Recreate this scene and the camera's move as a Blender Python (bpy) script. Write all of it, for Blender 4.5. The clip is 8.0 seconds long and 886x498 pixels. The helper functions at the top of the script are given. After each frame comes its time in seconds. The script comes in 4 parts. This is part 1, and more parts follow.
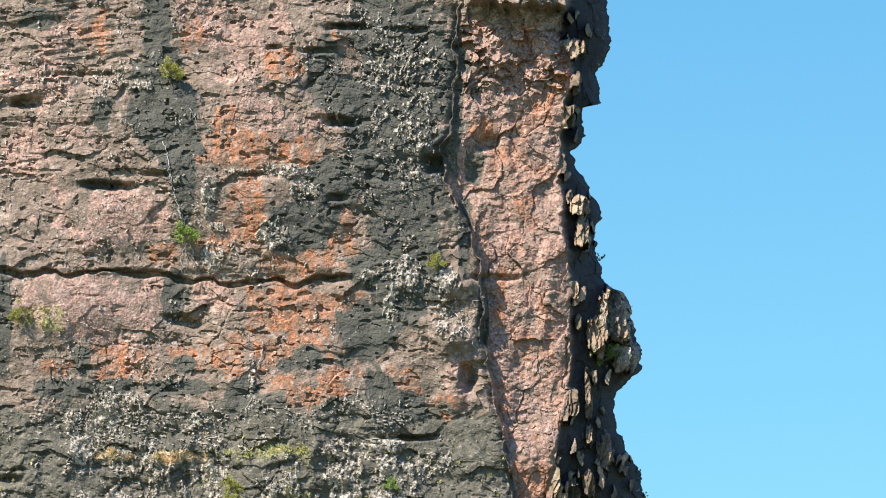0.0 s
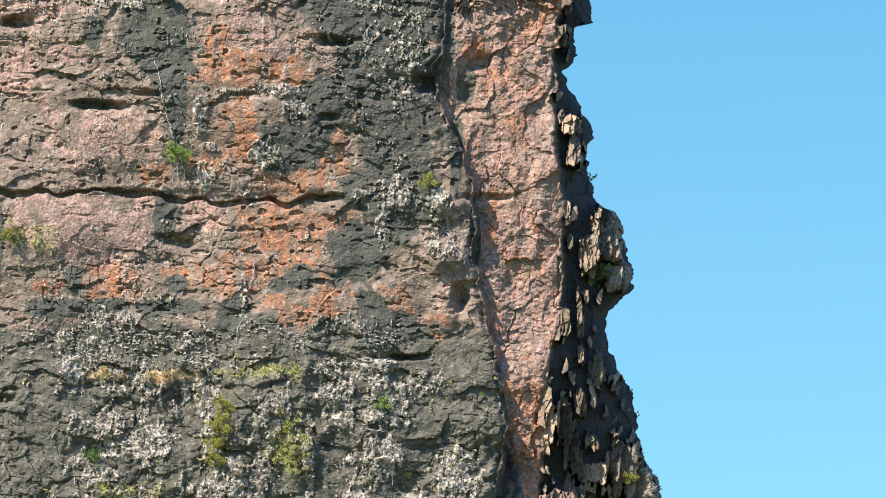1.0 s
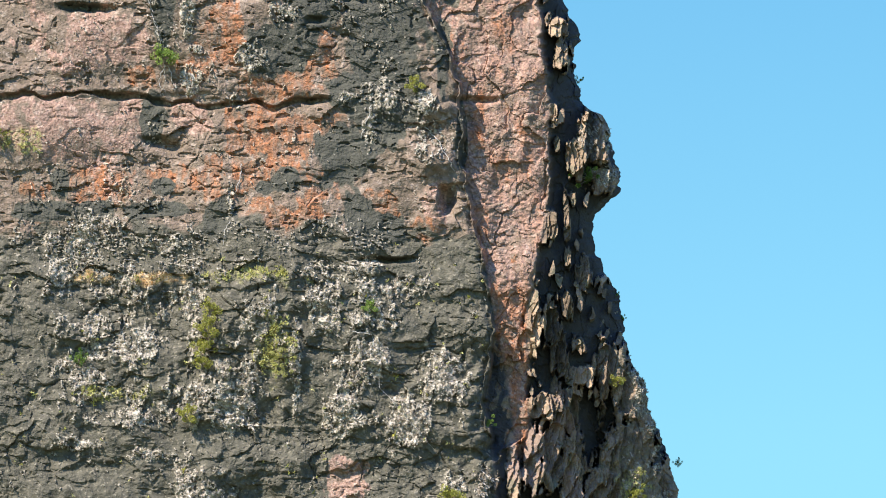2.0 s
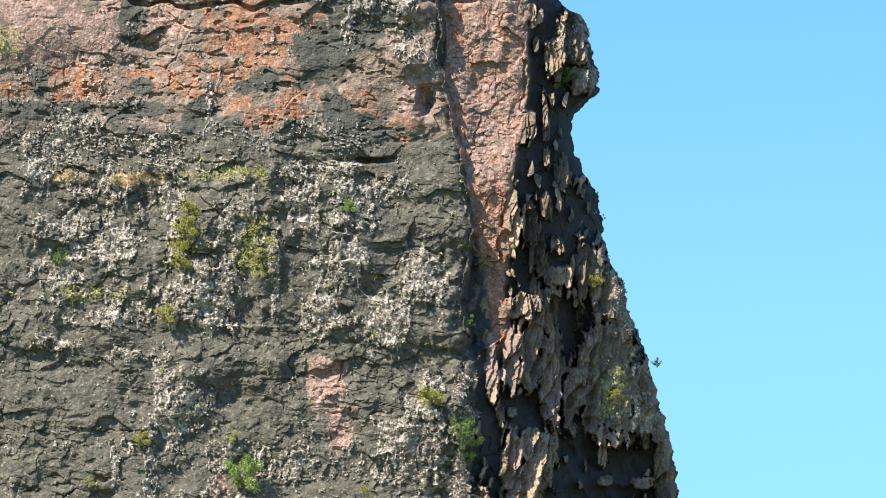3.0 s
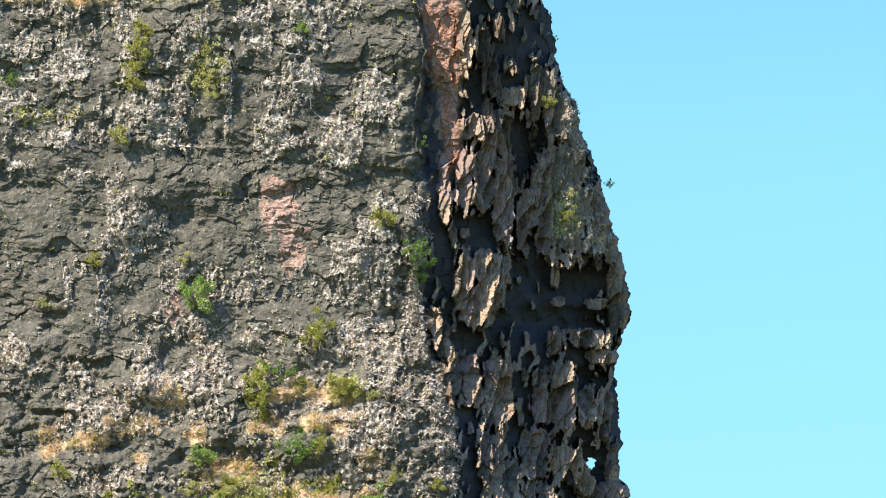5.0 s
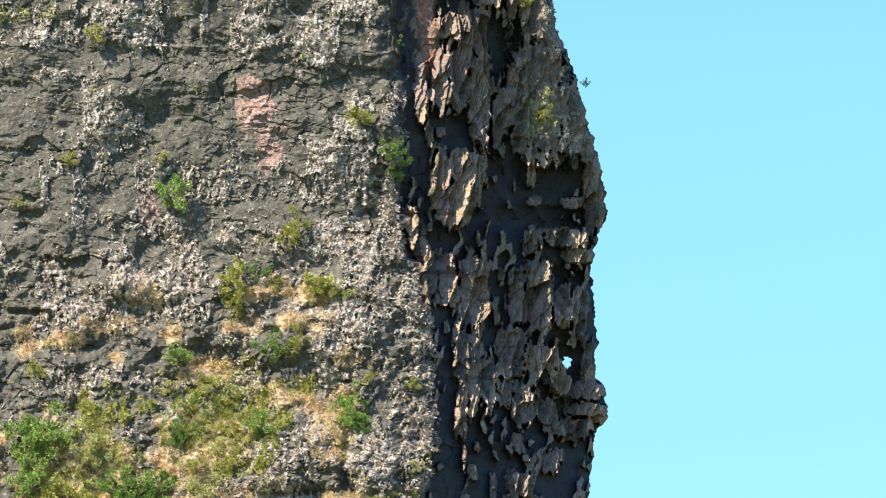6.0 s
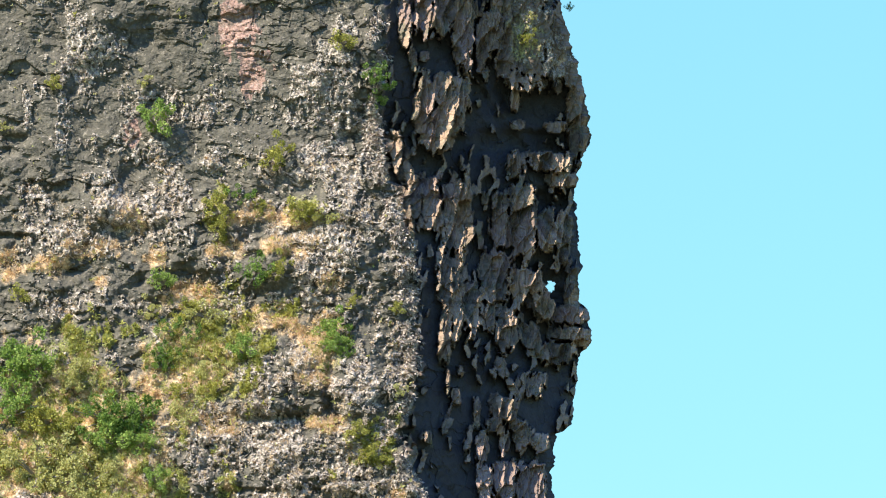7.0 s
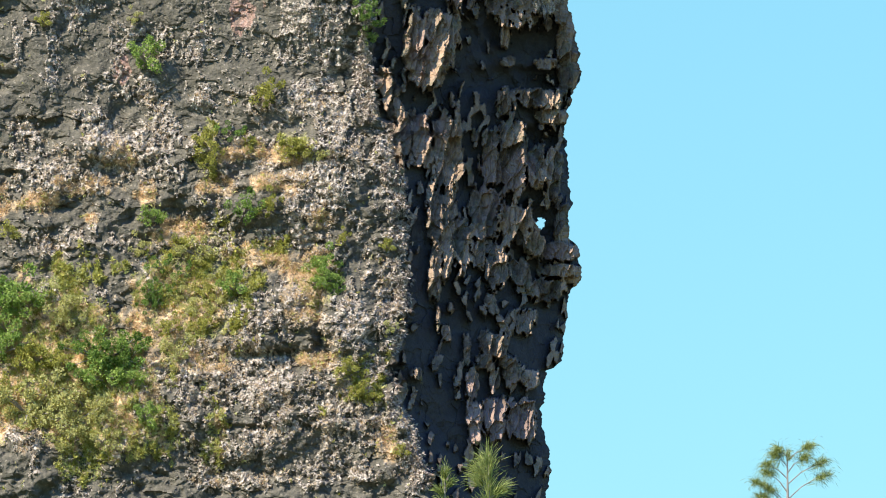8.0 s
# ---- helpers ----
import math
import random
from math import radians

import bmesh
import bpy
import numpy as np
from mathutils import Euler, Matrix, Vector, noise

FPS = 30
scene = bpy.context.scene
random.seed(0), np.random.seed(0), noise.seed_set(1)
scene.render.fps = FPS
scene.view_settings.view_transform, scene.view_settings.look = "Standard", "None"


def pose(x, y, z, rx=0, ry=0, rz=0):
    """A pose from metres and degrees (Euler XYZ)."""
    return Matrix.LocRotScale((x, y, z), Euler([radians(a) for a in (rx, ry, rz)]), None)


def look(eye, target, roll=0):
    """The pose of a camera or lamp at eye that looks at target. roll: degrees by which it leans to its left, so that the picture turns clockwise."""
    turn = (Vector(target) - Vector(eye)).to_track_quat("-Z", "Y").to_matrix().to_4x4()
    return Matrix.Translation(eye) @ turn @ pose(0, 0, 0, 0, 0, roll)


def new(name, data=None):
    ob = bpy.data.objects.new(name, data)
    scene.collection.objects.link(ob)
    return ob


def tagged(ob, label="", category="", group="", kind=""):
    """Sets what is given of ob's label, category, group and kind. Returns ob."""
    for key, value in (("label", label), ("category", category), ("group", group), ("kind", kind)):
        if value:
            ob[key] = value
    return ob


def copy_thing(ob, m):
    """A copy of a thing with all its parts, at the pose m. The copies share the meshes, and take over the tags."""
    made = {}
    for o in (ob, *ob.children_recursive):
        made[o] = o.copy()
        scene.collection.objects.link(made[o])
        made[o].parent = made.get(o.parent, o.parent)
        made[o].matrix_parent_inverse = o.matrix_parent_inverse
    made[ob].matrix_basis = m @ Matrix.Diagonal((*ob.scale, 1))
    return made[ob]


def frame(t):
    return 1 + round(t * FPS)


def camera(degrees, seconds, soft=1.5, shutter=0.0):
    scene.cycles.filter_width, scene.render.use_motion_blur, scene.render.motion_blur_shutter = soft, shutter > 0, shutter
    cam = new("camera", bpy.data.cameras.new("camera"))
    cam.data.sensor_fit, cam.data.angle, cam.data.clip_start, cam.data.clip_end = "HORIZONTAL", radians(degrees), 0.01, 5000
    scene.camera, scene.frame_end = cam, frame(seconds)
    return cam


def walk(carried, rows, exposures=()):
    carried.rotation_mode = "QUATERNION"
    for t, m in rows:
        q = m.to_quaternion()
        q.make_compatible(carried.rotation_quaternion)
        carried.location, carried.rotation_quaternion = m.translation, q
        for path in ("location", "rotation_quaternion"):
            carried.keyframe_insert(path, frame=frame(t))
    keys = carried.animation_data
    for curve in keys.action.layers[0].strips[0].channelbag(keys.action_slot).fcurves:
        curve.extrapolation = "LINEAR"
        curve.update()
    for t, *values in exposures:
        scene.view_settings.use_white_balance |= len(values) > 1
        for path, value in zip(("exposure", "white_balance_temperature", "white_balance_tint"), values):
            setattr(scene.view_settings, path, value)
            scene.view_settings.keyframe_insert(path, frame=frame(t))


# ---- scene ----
# A rock pinnacle filmed through a long lens from one spot on the ground, tilting down.
EYE = 1.7
cam = camera(7.0, 8.0, soft=1.0)
# seconds, turn to the left, tilt up, lean (degrees)
ROWS = [
    (0.0, 0.5540, 14.7551, -0.0831),
    (0.5, 0.5251, 14.4956, -0.0788),
    (1.0, 0.4892, 14.1188, -0.0734),
    (1.5, 0.4463, 13.7504, -0.0670),
    (1.7, 0.4250, 13.5938, -0.0637),
    (2.8, 0.2550, 12.7072, -0.0382),
    (3.0, 0.2200, 12.5608, -0.0330),
    (3.5, 0.1287, 12.2350, -0.0193),
    (4.0, 0.0307, 11.8447, -0.0046),
    (4.5, -0.0601, 11.4959, 0.0090),
    (4.7, -0.0949, 11.3597, 0.0142),
    (5.8, -0.3010, 10.5107, 0.0451),
    (6.0, -0.3366, 10.3462, 0.0505),
    (6.5, -0.4062, 10.0113, 0.0609),
    (7.0, -0.4646, 9.7456, 0.0697),
    (7.5, -0.5081, 9.4782, 0.0762),
    (8.0, -0.5421, 9.2454, 0.0813),
]
walk(cam, [(t, pose(0, 0, EYE, 90 + tilt, lean, turn)) for t, turn, tilt, lean in ROWS],
     exposures=[(0.0, 1.0), (1.0, 0.96), (1.7, 0.95), (2.8, 1.0), (4.5, 1.04), (6.5, 1.02), (7.5, 0.94), (8.0, 0.87)])

# ---------------------------------------------------------------- world and sun
SUN_LEFT, SUN_UP = 52.0, 47.0          # the sun stands behind the left shoulder
world = bpy.data.worlds.new("sky")
scene.world = world
world.use_nodes = True
wn = world.node_tree.nodes
wl = world.node_tree.links
sky = wn.new("ShaderNodeTexSky")
sky.sky_type = "NISHITA"
sky.sun_disc = False
sky.sun_elevation = radians(SUN_UP)
sky.sun_rotation = radians(180 + SUN_LEFT)
sky.ozone_density = 3.0
sky.dust_density = 0.4
wn["Background"].inputs["Strength"].default_value = 0.10
# humid tropical air: the blue turns to cyan towards the horizon
way = wn.new("ShaderNodeSeparateXYZ")
wl.new(wn.new("ShaderNodeTexCoord").outputs["Generated"], way.inputs[0])
air = wn.new("ShaderNodeValToRGB")
air.color_ramp.elements[0].position, air.color_ramp.elements[0].color = 0.10, (0.65, 0.93, 0.86, 1)
air.color_ramp.elements[1].position, air.color_ramp.elements[1].color = 0.30, (0.51, 0.97, 1.0, 1)
haze = air.color_ramp.elements.new(0.205)
haze.color = (0.74, 1.12, 0.98, 1)
overhead = air.color_ramp.elements.new(0.45)
overhead.color = (0.55, 0.90, 1.75, 1)
wl.new(way.outputs["Z"], air.inputs["Fac"])
tint = wn.new("ShaderNodeMix")
tint.data_type, tint.blend_type = "RGBA", "MULTIPLY"
tint.inputs[0].default_value = 1.0
wl.new(sky.outputs[0], tint.inputs[6])
wl.new(air.outputs[0], tint.inputs[7])
wl.new(tint.outputs[2], wn["Background"].inputs["Color"])

sun = new("sun", bpy.data.lights.new("sun", "SUN"))
sun.data.energy, sun.data.angle, sun.data.color = 5.0, radians(0.53), (1.0, 0.93, 0.85)
to_sun = Vector((-math.sin(radians(SUN_LEFT)) * math.cos(radians(SUN_UP)), -math.cos(radians(SUN_LEFT)) * math.cos(radians(SUN_UP)), math.sin(radians(SUN_UP))))
sun.matrix_world = look(to_sun * 100, (0, 0, 0))

# ---------------------------------------------------------------- the camera's view grid, cast onto the face
# a to the right and b down as the camera sees them, one unit about 8 cm; d is the depth behind the face's plane along
# the sight line, in the same unit
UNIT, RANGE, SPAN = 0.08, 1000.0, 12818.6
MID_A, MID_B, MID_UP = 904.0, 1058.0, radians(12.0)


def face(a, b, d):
    """Places in metres on the camera's sight lines, fitted to its view, from arrays of a, b and d."""
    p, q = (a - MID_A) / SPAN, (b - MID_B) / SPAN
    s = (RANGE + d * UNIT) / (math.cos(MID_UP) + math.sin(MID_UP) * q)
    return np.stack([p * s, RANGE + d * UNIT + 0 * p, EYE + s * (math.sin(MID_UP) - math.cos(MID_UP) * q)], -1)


# ---------------------------------------------------------------- noise on arrays
def hashed(ix, iy, seed):
    h = (ix.astype(np.int64) * 374761393 + iy.astype(np.int64) * 668265263 + seed * 1274126177) & 0xFFFFFFFF
    h = ((h ^ (h >> 13)) * 1274126177) & 0xFFFFFFFF
    h = ((h ^ (h >> 16)) * 2246822519) & 0xFFFFFFFF
    return ((h ^ (h >> 15)) & 0xFFFFFF) / float(0x1000000)


def lump(x, y, seed):
    ix, iy = np.floor(x), np.floor(y)
    fx, fy = x - ix, y - iy
    ux, uy = fx * fx * fx * (fx * (fx * 6 - 15) + 10), fy * fy * fy * (fy * (fy * 6 - 15) + 10)
    top = hashed(ix, iy, seed) * (1 - ux) + hashed(ix + 1, iy, seed) * ux
    low = hashed(ix, iy + 1, seed) * (1 - ux) + hashed(ix + 1, iy + 1, seed) * ux
    return 2 * (top * (1 - uy) + low * uy) - 1


def fbm(x, y, octaves, seed, gain=0.5):
    total, size = 0, 1.0
    for k in range(octaves):
        c, s = math.cos(0.6 * k), math.sin(0.6 * k)
        total = total + size * lump((c * x - s * y) * 2 ** k + 17.3 * k, (s * x + c * y) * 2 ** k, seed + k)
        size *= gain
    return total


def ridged(x, y, octaves, seed):
    total, size = 0, 1.0
    for k in range(octaves):
        total = total + size * (1 - 2 * np.abs(lump(x * 2 ** k + 9.1 * k, y * 2 ** k, seed + k)))
        size *= 0.5
    return total


def cells(x, y, seed):
    """Distance to the nearest joint between irregular blocks, a random number for each block, and how far below its middle."""
    ix, iy = np.floor(x), np.floor(y)
    near, second, mark, below, beside = np.full(x.shape, 9.0), np.full(x.shape, 9.0), np.zeros(x.shape), np.zeros(x.shape), np.zeros(x.shape)
    for i in (-1, 0, 1):
        for j in (-1, 0, 1):
            cx, cy = ix + i, iy + j
            r = np.hypot(cx + hashed(cx, cy, seed) - x, cy + hashed(cx, cy, seed + 1) - y)
            closer = r < near
            second = np.where(closer, near, np.minimum(second, r))
            mark = np.where(closer, hashed(cx, cy, seed + 2), mark)
            beside = np.where(closer, x - cx - hashed(cx, cy, seed), beside)
            below = np.where(closer, y - cy - hashed(cx, cy, seed + 1), below)
            near = np.where(closer, r, near)
    return second - near, mark, below, beside


def facets(x, y, seed):
    """Broken rock: each block a tilted plane with sharp edges, about -0.5 to 0.5, most leaning out at the foot; and the joints between."""
    joint, mark, below, beside = cells(x, y, seed)
    return mark - 0.5 + 1.5 * ((mark * 57.3) % 1 - 0.32) * below + 1.7 * ((mark * 91.7) % 1 - 0.5) * beside, joint


def step(lo, hi, x):
    t = np.clip((x - lo) / (hi - lo), 0, 1)
    return t * t * (3 - 2 * t)


def along(b, table):
    return np.interp(b, table[0::2], table[1::2])


# ---------------------------------------------------------------- lines that shape the pinnacle (b, a)
EDGE_HIGH = (-300, 960, -120, 1030, 0, 1065, 50, 1076, 90, 1075, 115, 1062, 128, 1049, 150, 1058, 183, 1060, 190, 1029, 215, 1027, 240, 1031, 254, 1025, 268, 1003,
             300, 1016, 330, 1038, 345, 1040, 360, 1058, 385, 1060, 402, 1050, 440, 1048, 480, 1060, 500, 1066, 511, 1080, 520, 1100, 532, 1109, 560, 1112, 600, 1118, 620, 1128, 655, 1130,
             668, 1115, 690, 1090, 705, 1082, 765, 1085, 776, 1097, 800, 1105, 830, 1122, 860, 1130, 882, 1137)
EDGE_LOW = (882, 1136, 910, 1138, 960, 1152, 990, 1172, 1030, 1177, 1080, 1197, 1125, 1217, 1190, 1230, 1230, 1245, 1270, 1253, 1330, 1268, 1375, 1267, 1414, 1250, 1470, 1243,
            1560, 1250, 1655, 1252, 1674, 1267, 1724, 1271, 1735, 1266, 1749, 1249, 1794, 1244, 1834, 1239, 1874, 1237, 1886, 1224, 1891, 1207, 1934, 1204, 1974, 1199,
            2004, 1204, 2044, 1217, 2084, 1217, 2116, 1209, 2300, 1230)
CORNER = (-300, 790, 0, 803, 200, 797, 270, 775, 320, 778, 380, 815, 480, 845, 600, 848, 700, 862, 800, 888, 900, 905, 950, 896, 1030, 886, 1160, 903, 1250, 900, 1350, 894,
          1400, 899, 1440, 910, 1480, 928, 1580, 952, 1714, 958, 1854, 948, 1884, 925, 1934, 938, 2004, 972, 2084, 990, 2300, 1010)
CLEFT = (-300, 12, 200, 12, 300, 24, 450, 26, 700, 34, 800, 26, 900, 34, 950, 44, 985, 50, 1030, 54, 1100, 56, 1250, 64, 1400, 68, 1500, 68, 1650, 76, 1750, 125, 1900, 200, 2100, 290, 2300, 290)
RIDGE = (-300, 985, 0, 1000, 60, 985, 130, 1010, 200, 985, 300, 986, 400, 992, 500, 1003, 650, 1003, 740, 990, 790, 975, 860, 962, 960, 964, 1040, 966, 1110, 962, 1160, 950, 2300, 940)


def edge_of(b):
    return np.where(b < 882, along(b, EDGE_HIGH), along(b, EDGE_LOW))


def bumps(a, b, rows, seed, steady=30):
    """Ledges and blocks that stand out (height > 0) or hollows (< 0): a, b, half width, half height, height, slant."""
    total = np.zeros(a.shape)
    wa, wb = 9 * fbm(a / 28, b / 28, 3, seed), 9 * fbm(a / 28, b / 28, 3, seed + 7)
    for ca, cb, ra, rb, h, slant in rows:
        pick = (np.abs(a - ca) < 2.2 * ra + 30 + abs(slant) * rb * 2) & (np.abs(b - cb) < 2.2 * rb + 30)
        if not pick.any():
            continue
        x = (a[pick] + wa[pick] * min(1, ra / steady) - ca - slant * (b[pick] - cb)) / ra
        y = (b[pick] + wb[pick] * min(1, rb / steady) - cb) / rb
        total[pick] += h * np.exp(-np.clip((x * x) ** 1.6 + (y * y) ** 1.6, 0, 30))
    return total


HOLLOWS_HIGH = [(35, 182, 24, 9, -16, 0), (600, 215, 32, 8, -16, 0.6), (482, 82, 12, 5, -9, 0), (185, 330, 45, 8, -16, 0), (440, 308, 24, 4, -8, 0), (590, 352, 16, 7, -10, 0), (768, 293, 18, 14, -26, 0), (862, 250, 14, 16, -14, -0.5), (270, 308, 26, 5, -10, 0), (720, 52, 30, 6, -8, 0), (600, 48, 40, 6, -9, 0), (560, 88, 30, 5, -8, 0), (610, 45, 30, 5, -7, 0), (130, 130, 60, 4, -6, 0), (540, 150, 16, 26, -8, 0.3)]
HOLLOWS_LOW = [(806, 1785, 10, 60, -16, 0), (822, 1850, 14, 26, -14, 0), (700, 1862, 90, 7, -9, 0.1), (660, 1990, 70, 5, -8, 0), (320, 572, 28, 11, -13, 0.8), (700, 776, 34, 5, -10, 0), (745, 775, 26, 5, -12, 0), (12, 850, 26, 9, -14, 0.5), (880, 492, 40, 6, -12, 0.1), (825, 672, 14, 22, -22, 0), (252, 1370, 20, 9, -11, 0), (238, 1390, 14, 8, -9, 0), (245, 1540, 40, 6, -8, 0)]
HOLLOWS = HOLLOWS_HIGH + HOLLOWS_LOW
BLOCKS_HIGH = [(230, 395, 95, 55, 9, 0), (460, 170, 95, 42, 8, 0)]
BLOCKS_LOW = [(150, 545, 150, 62, 8, 0), (780, 590, 48, 30, 18, 0.6), (800, 510, 36, 24, 14, 0), (715, 500, 40, 22, 10, 0), (800, 690, 24, 36, 12, 0.1), (620, 910, 110, 120, 16, 0), (450, 930, 60, 130, 14, -0.1), (230, 900, 110, 110, 10, 0), (655, 1045, 40, 30, 12, 0), (830, 1260, 80, 70, 20, 0), (655, 1190, 45, 60, -5, 0), (560, 660, 60, 60, 4, 0)]
BLOCKS_FOOT = [(709, 1794, 95, 62, 26, 0), (850, 1814, 70, 80, 24, 0), (700, 1960, 240, 90, 18, 0), (560, 1540, 90, 70, 16, 0), (700, 1600, 90, 50, 12, 0), (420, 1480, 90, 50, 10, 0), (830, 1540, 60, 80, 12, 0), (450, 1990, 60, 60, 14, 0), (300, 2050, 70, 60, 14, 0)]
BLOCKS = BLOCKS_HIGH + BLOCKS_LOW + BLOCKS_FOOT
# rocks that stand out of the shaded flank of the buttress: a, b, half width, half height, slant
SLABS_TOP = [(984, 90, 42, 22, 0), (990, 144, 28, 24, 0), (998, 206, 16, 22, 0), (1022, 361, 18, 19, 0), (1028, 412, 14, 28, 0), (1013, 515, 7, 15, 0), (1083, 558, 25, 44, 0), (1052, 596, 16, 36, 0), (1099, 634, 23, 22, 0), (990, 692, 10, 52, 0), (1036, 698, 6, 48, 0.05), (1007, 712, 11, 22, 0), (1066, 800, 12, 25, 0.1), (1019, 572, 5, 12, 0), (1047, 668, 5, 12, 0)]
SLABS_HIGH = [(977, 884, 16, 52, 0), (1001, 884, 8, 38, 0), (1037, 857, 10, 27, 0), (1069, 794, 10, 30, 0.1), (1060, 924, 9, 16, 0.4), (1014, 907, 7, 65, 0), (1028, 944, 10, 42, 0), (994, 1034, 31, 20, 0), (1018, 1037, 12, 55, 0), (1058, 983, 21, 17, 0), (1045, 1047, 14, 45, 0), (1089, 960, 8, 18, 0), (1102, 984, 11, 52, 0), (1143, 1012, 30, 80, 0.35), (1148, 1162, 50, 115, 0.1), (1038, 772, 5, 20, 0), (971, 802, 8, 30, -0.1)]
SLABS_MIDDLE = [(976, 1125, 18, 53, 0), (1010, 1131, 17, 49, 0), (940, 1147, 11, 65, 0.05), (1045, 1162, 20, 90, 0), (1077, 1205, 12, 53, 0), (976, 1220, 9, 8, 0), (958, 1232, 5, 20, 0), (974, 1304, 15, 48, -0.1), (1005, 1338, 26, 56, -0.35), (1010, 1272, 19, 20, 0), (1035, 1310, 16, 58, -0.12), (1094, 1180, 21, 34, 0), (1210, 1197, 38, 75, 0.15), (1135, 1298, 8, 22, 0), (1248, 1320, 17, 78, 0), (1208, 1348, 20, 10, 0), (1142, 1342, 11, 8, 0), (1192, 1407, 41, 17, 0), (1132, 1415, 13, 25, 0), (1220, 1439, 28, 13, 0)]
SLABS_LOW = [(934, 1404, 16, 48, 0.33), (962, 1477, 10, 45, 0), (988, 1482, 18, 42, 0.1), (1033, 1498, 27, 68, 0), (1084, 1473, 8, 11, 0), (1109, 1508, 17, 58, 0), (1149, 1510, 27, 68, 0), (1192, 1528, 18, 38, 0), (1222, 1551, 14, 51, 0), (1240, 1638, 16, 46, 0), (1012, 1614, 14, 52, 0), (1013, 1716, 11, 54, -0.05), (1035, 1642, 11, 80, 0), (1061, 1663, 15, 51, 0), (1099, 1607, 27, 45, 0), (1091, 1679, 9, 29, 0), (1114, 1675, 18, 9, 0), (1121, 1713, 19, 31, 0), (941, 1514, 17, 58, 0.1)]
SLABS_FOOT = [(1154, 1630, 30, 38, 0), (1184, 1653, 18, 31, 0.15), (1233, 1678, 41, 16, 0), (1232, 1713, 40, 11, 0), (1212, 1746, 34, 18, 0), (1164, 1719, 20, 25, 0.3), (1114, 1775, 10, 17, 0.4), (1131, 1806, 9, 18, 0.5), (1174, 1803, 16, 21, -0.2), (1018, 1800, 4, 24, 0), (1032, 1824, 8, 14, 0.2), (1070, 1857, 6, 27, 0), (1116, 1843, 22, 21, 0), (1099, 1876, 17, 14, 0), (1146, 1888, 18, 26, 0), (1180, 1908, 16, 16, 0), (1120, 1907, 10, 17, 0), (1040, 1779, 6, 9, 0), (1259, 1724, 15, 16, 0)]
SLABS_BASE = [(1078, 1917, 12, 27, 0), (1081, 1963, 15, 21, 0), (1116, 1973, 22, 39, 0), (1164, 1979, 26, 33, 0), (1083, 2003, 11, 19, 0), (1051, 1910, 5, 12, 0), (981, 1897, 7, 10, 0)]
SLABS = SLABS_TOP + SLABS_HIGH + SLABS_MIDDLE + SLABS_LOW + SLABS_FOOT + SLABS_BASE
# hollows that reach further back into the flank: a, b, half width, half height, depth, slant
CAVES = [(1065, 1350, 30, 60, -26, 0), (1165, 1300, 60, 30, -30, 0), (1150, 1370, 90, 24, -34, 0), (1195, 1475, 50, 18, -36, 0), (1190, 1625, 34, 36, -34, 0), (1110, 1760, 80, 50, -20, 0), (1090, 1080, 24, 90, -26, 0), (995, 980, 26, 36, -16, 0),
         (990, 1210, 40, 30, -14, 0), (1070, 1250, 14, 60, -26, 0.1)]


SMOOTH = [(150, 545, 165, 62), (200, 385, 90, 45), (920, 420, 70, 90), (900, 230, 60, 60)]


def patches(a, b, rows, seed, rough=0.45):
    """Soft-edged stains or zones: a, b, half width, half height."""
    total = np.zeros(a.shape)
    ragged = rough * (fbm(a / 45, b / 55, 4, seed, 0.6) + 0.45 * fbm(a / 9, b / 20, 3, seed + 50))
    for ca, cb, ra, rb in rows:
        r = np.hypot((a - ca) / ra, (b - cb) / rb) + ragged
        total = np.maximum(total, step(1.2, 0.75, r))
    return total


PINK_WALL = [(60, 150, 70, 44), (120, 60, 60, 30), (40, 270, 46, 54), (200, 390, 96, 48), (150, 540, 118, 52), (238, 545, 34, 50), (225, 620, 34, 36), (430, 130, 66, 16), (440, 190, 66, 34), (430, 50, 80, 42), (330, 30, 24, 36), (380, 522, 36, 28), (545, 215, 44, 28), (800, 690, 24, 40), (120, 230, 50, 30)]
PINK_REST = [(1000, 1465, 40, 26), (1050, 1200, 20, 50), (1000, 1080, 40, 60), (1160, 1540, 24, 40), (1233, 1684, 30, 16), (975, 1110, 34, 70), (656, 1192, 42, 62), (668, 1262, 26, 36), (1109, 1985, 36, 70), (1160, 1985, 34, 60), (1076, 1950, 14, 70), (459, 1354, 16, 30), (985, 1320, 20, 50), (960, 1130, 40, 60), (1120, 1560, 30, 50)]
PINK = PINK_WALL + PINK_REST
RUST_HIGH = [(170, 60, 26, 40), (380, 215, 32, 44), (400, 265, 62, 32), (480, 262, 90, 28), (500, 112, 62, 22), (420, 350, 32, 50), (440, 400, 40, 40), (590, 410, 26, 52), (590, 80, 54, 18), (372, 440, 36, 44), (285, 450, 26, 26), (330, 60, 20, 30)]
RUST_LOW = [(530, 472, 72, 28), (500, 548, 84, 58), (560, 560, 42, 50), (480, 622, 54, 44), (490, 692, 42, 50), (600, 662, 44, 42), (590, 702, 52, 22), (410, 620, 24, 44), (340, 632, 64, 28), (240, 652, 54, 26), (190, 640, 40, 30), (85, 652, 42, 18), (100, 712, 22, 12), (690, 702, 42, 42), (780, 742, 32, 32), (615, 542, 42, 20)]
RUST_REST = [(930, 920, 34, 90), (850, 228, 24, 16)]
RUST = RUST_HIGH + RUST_LOW + RUST_REST
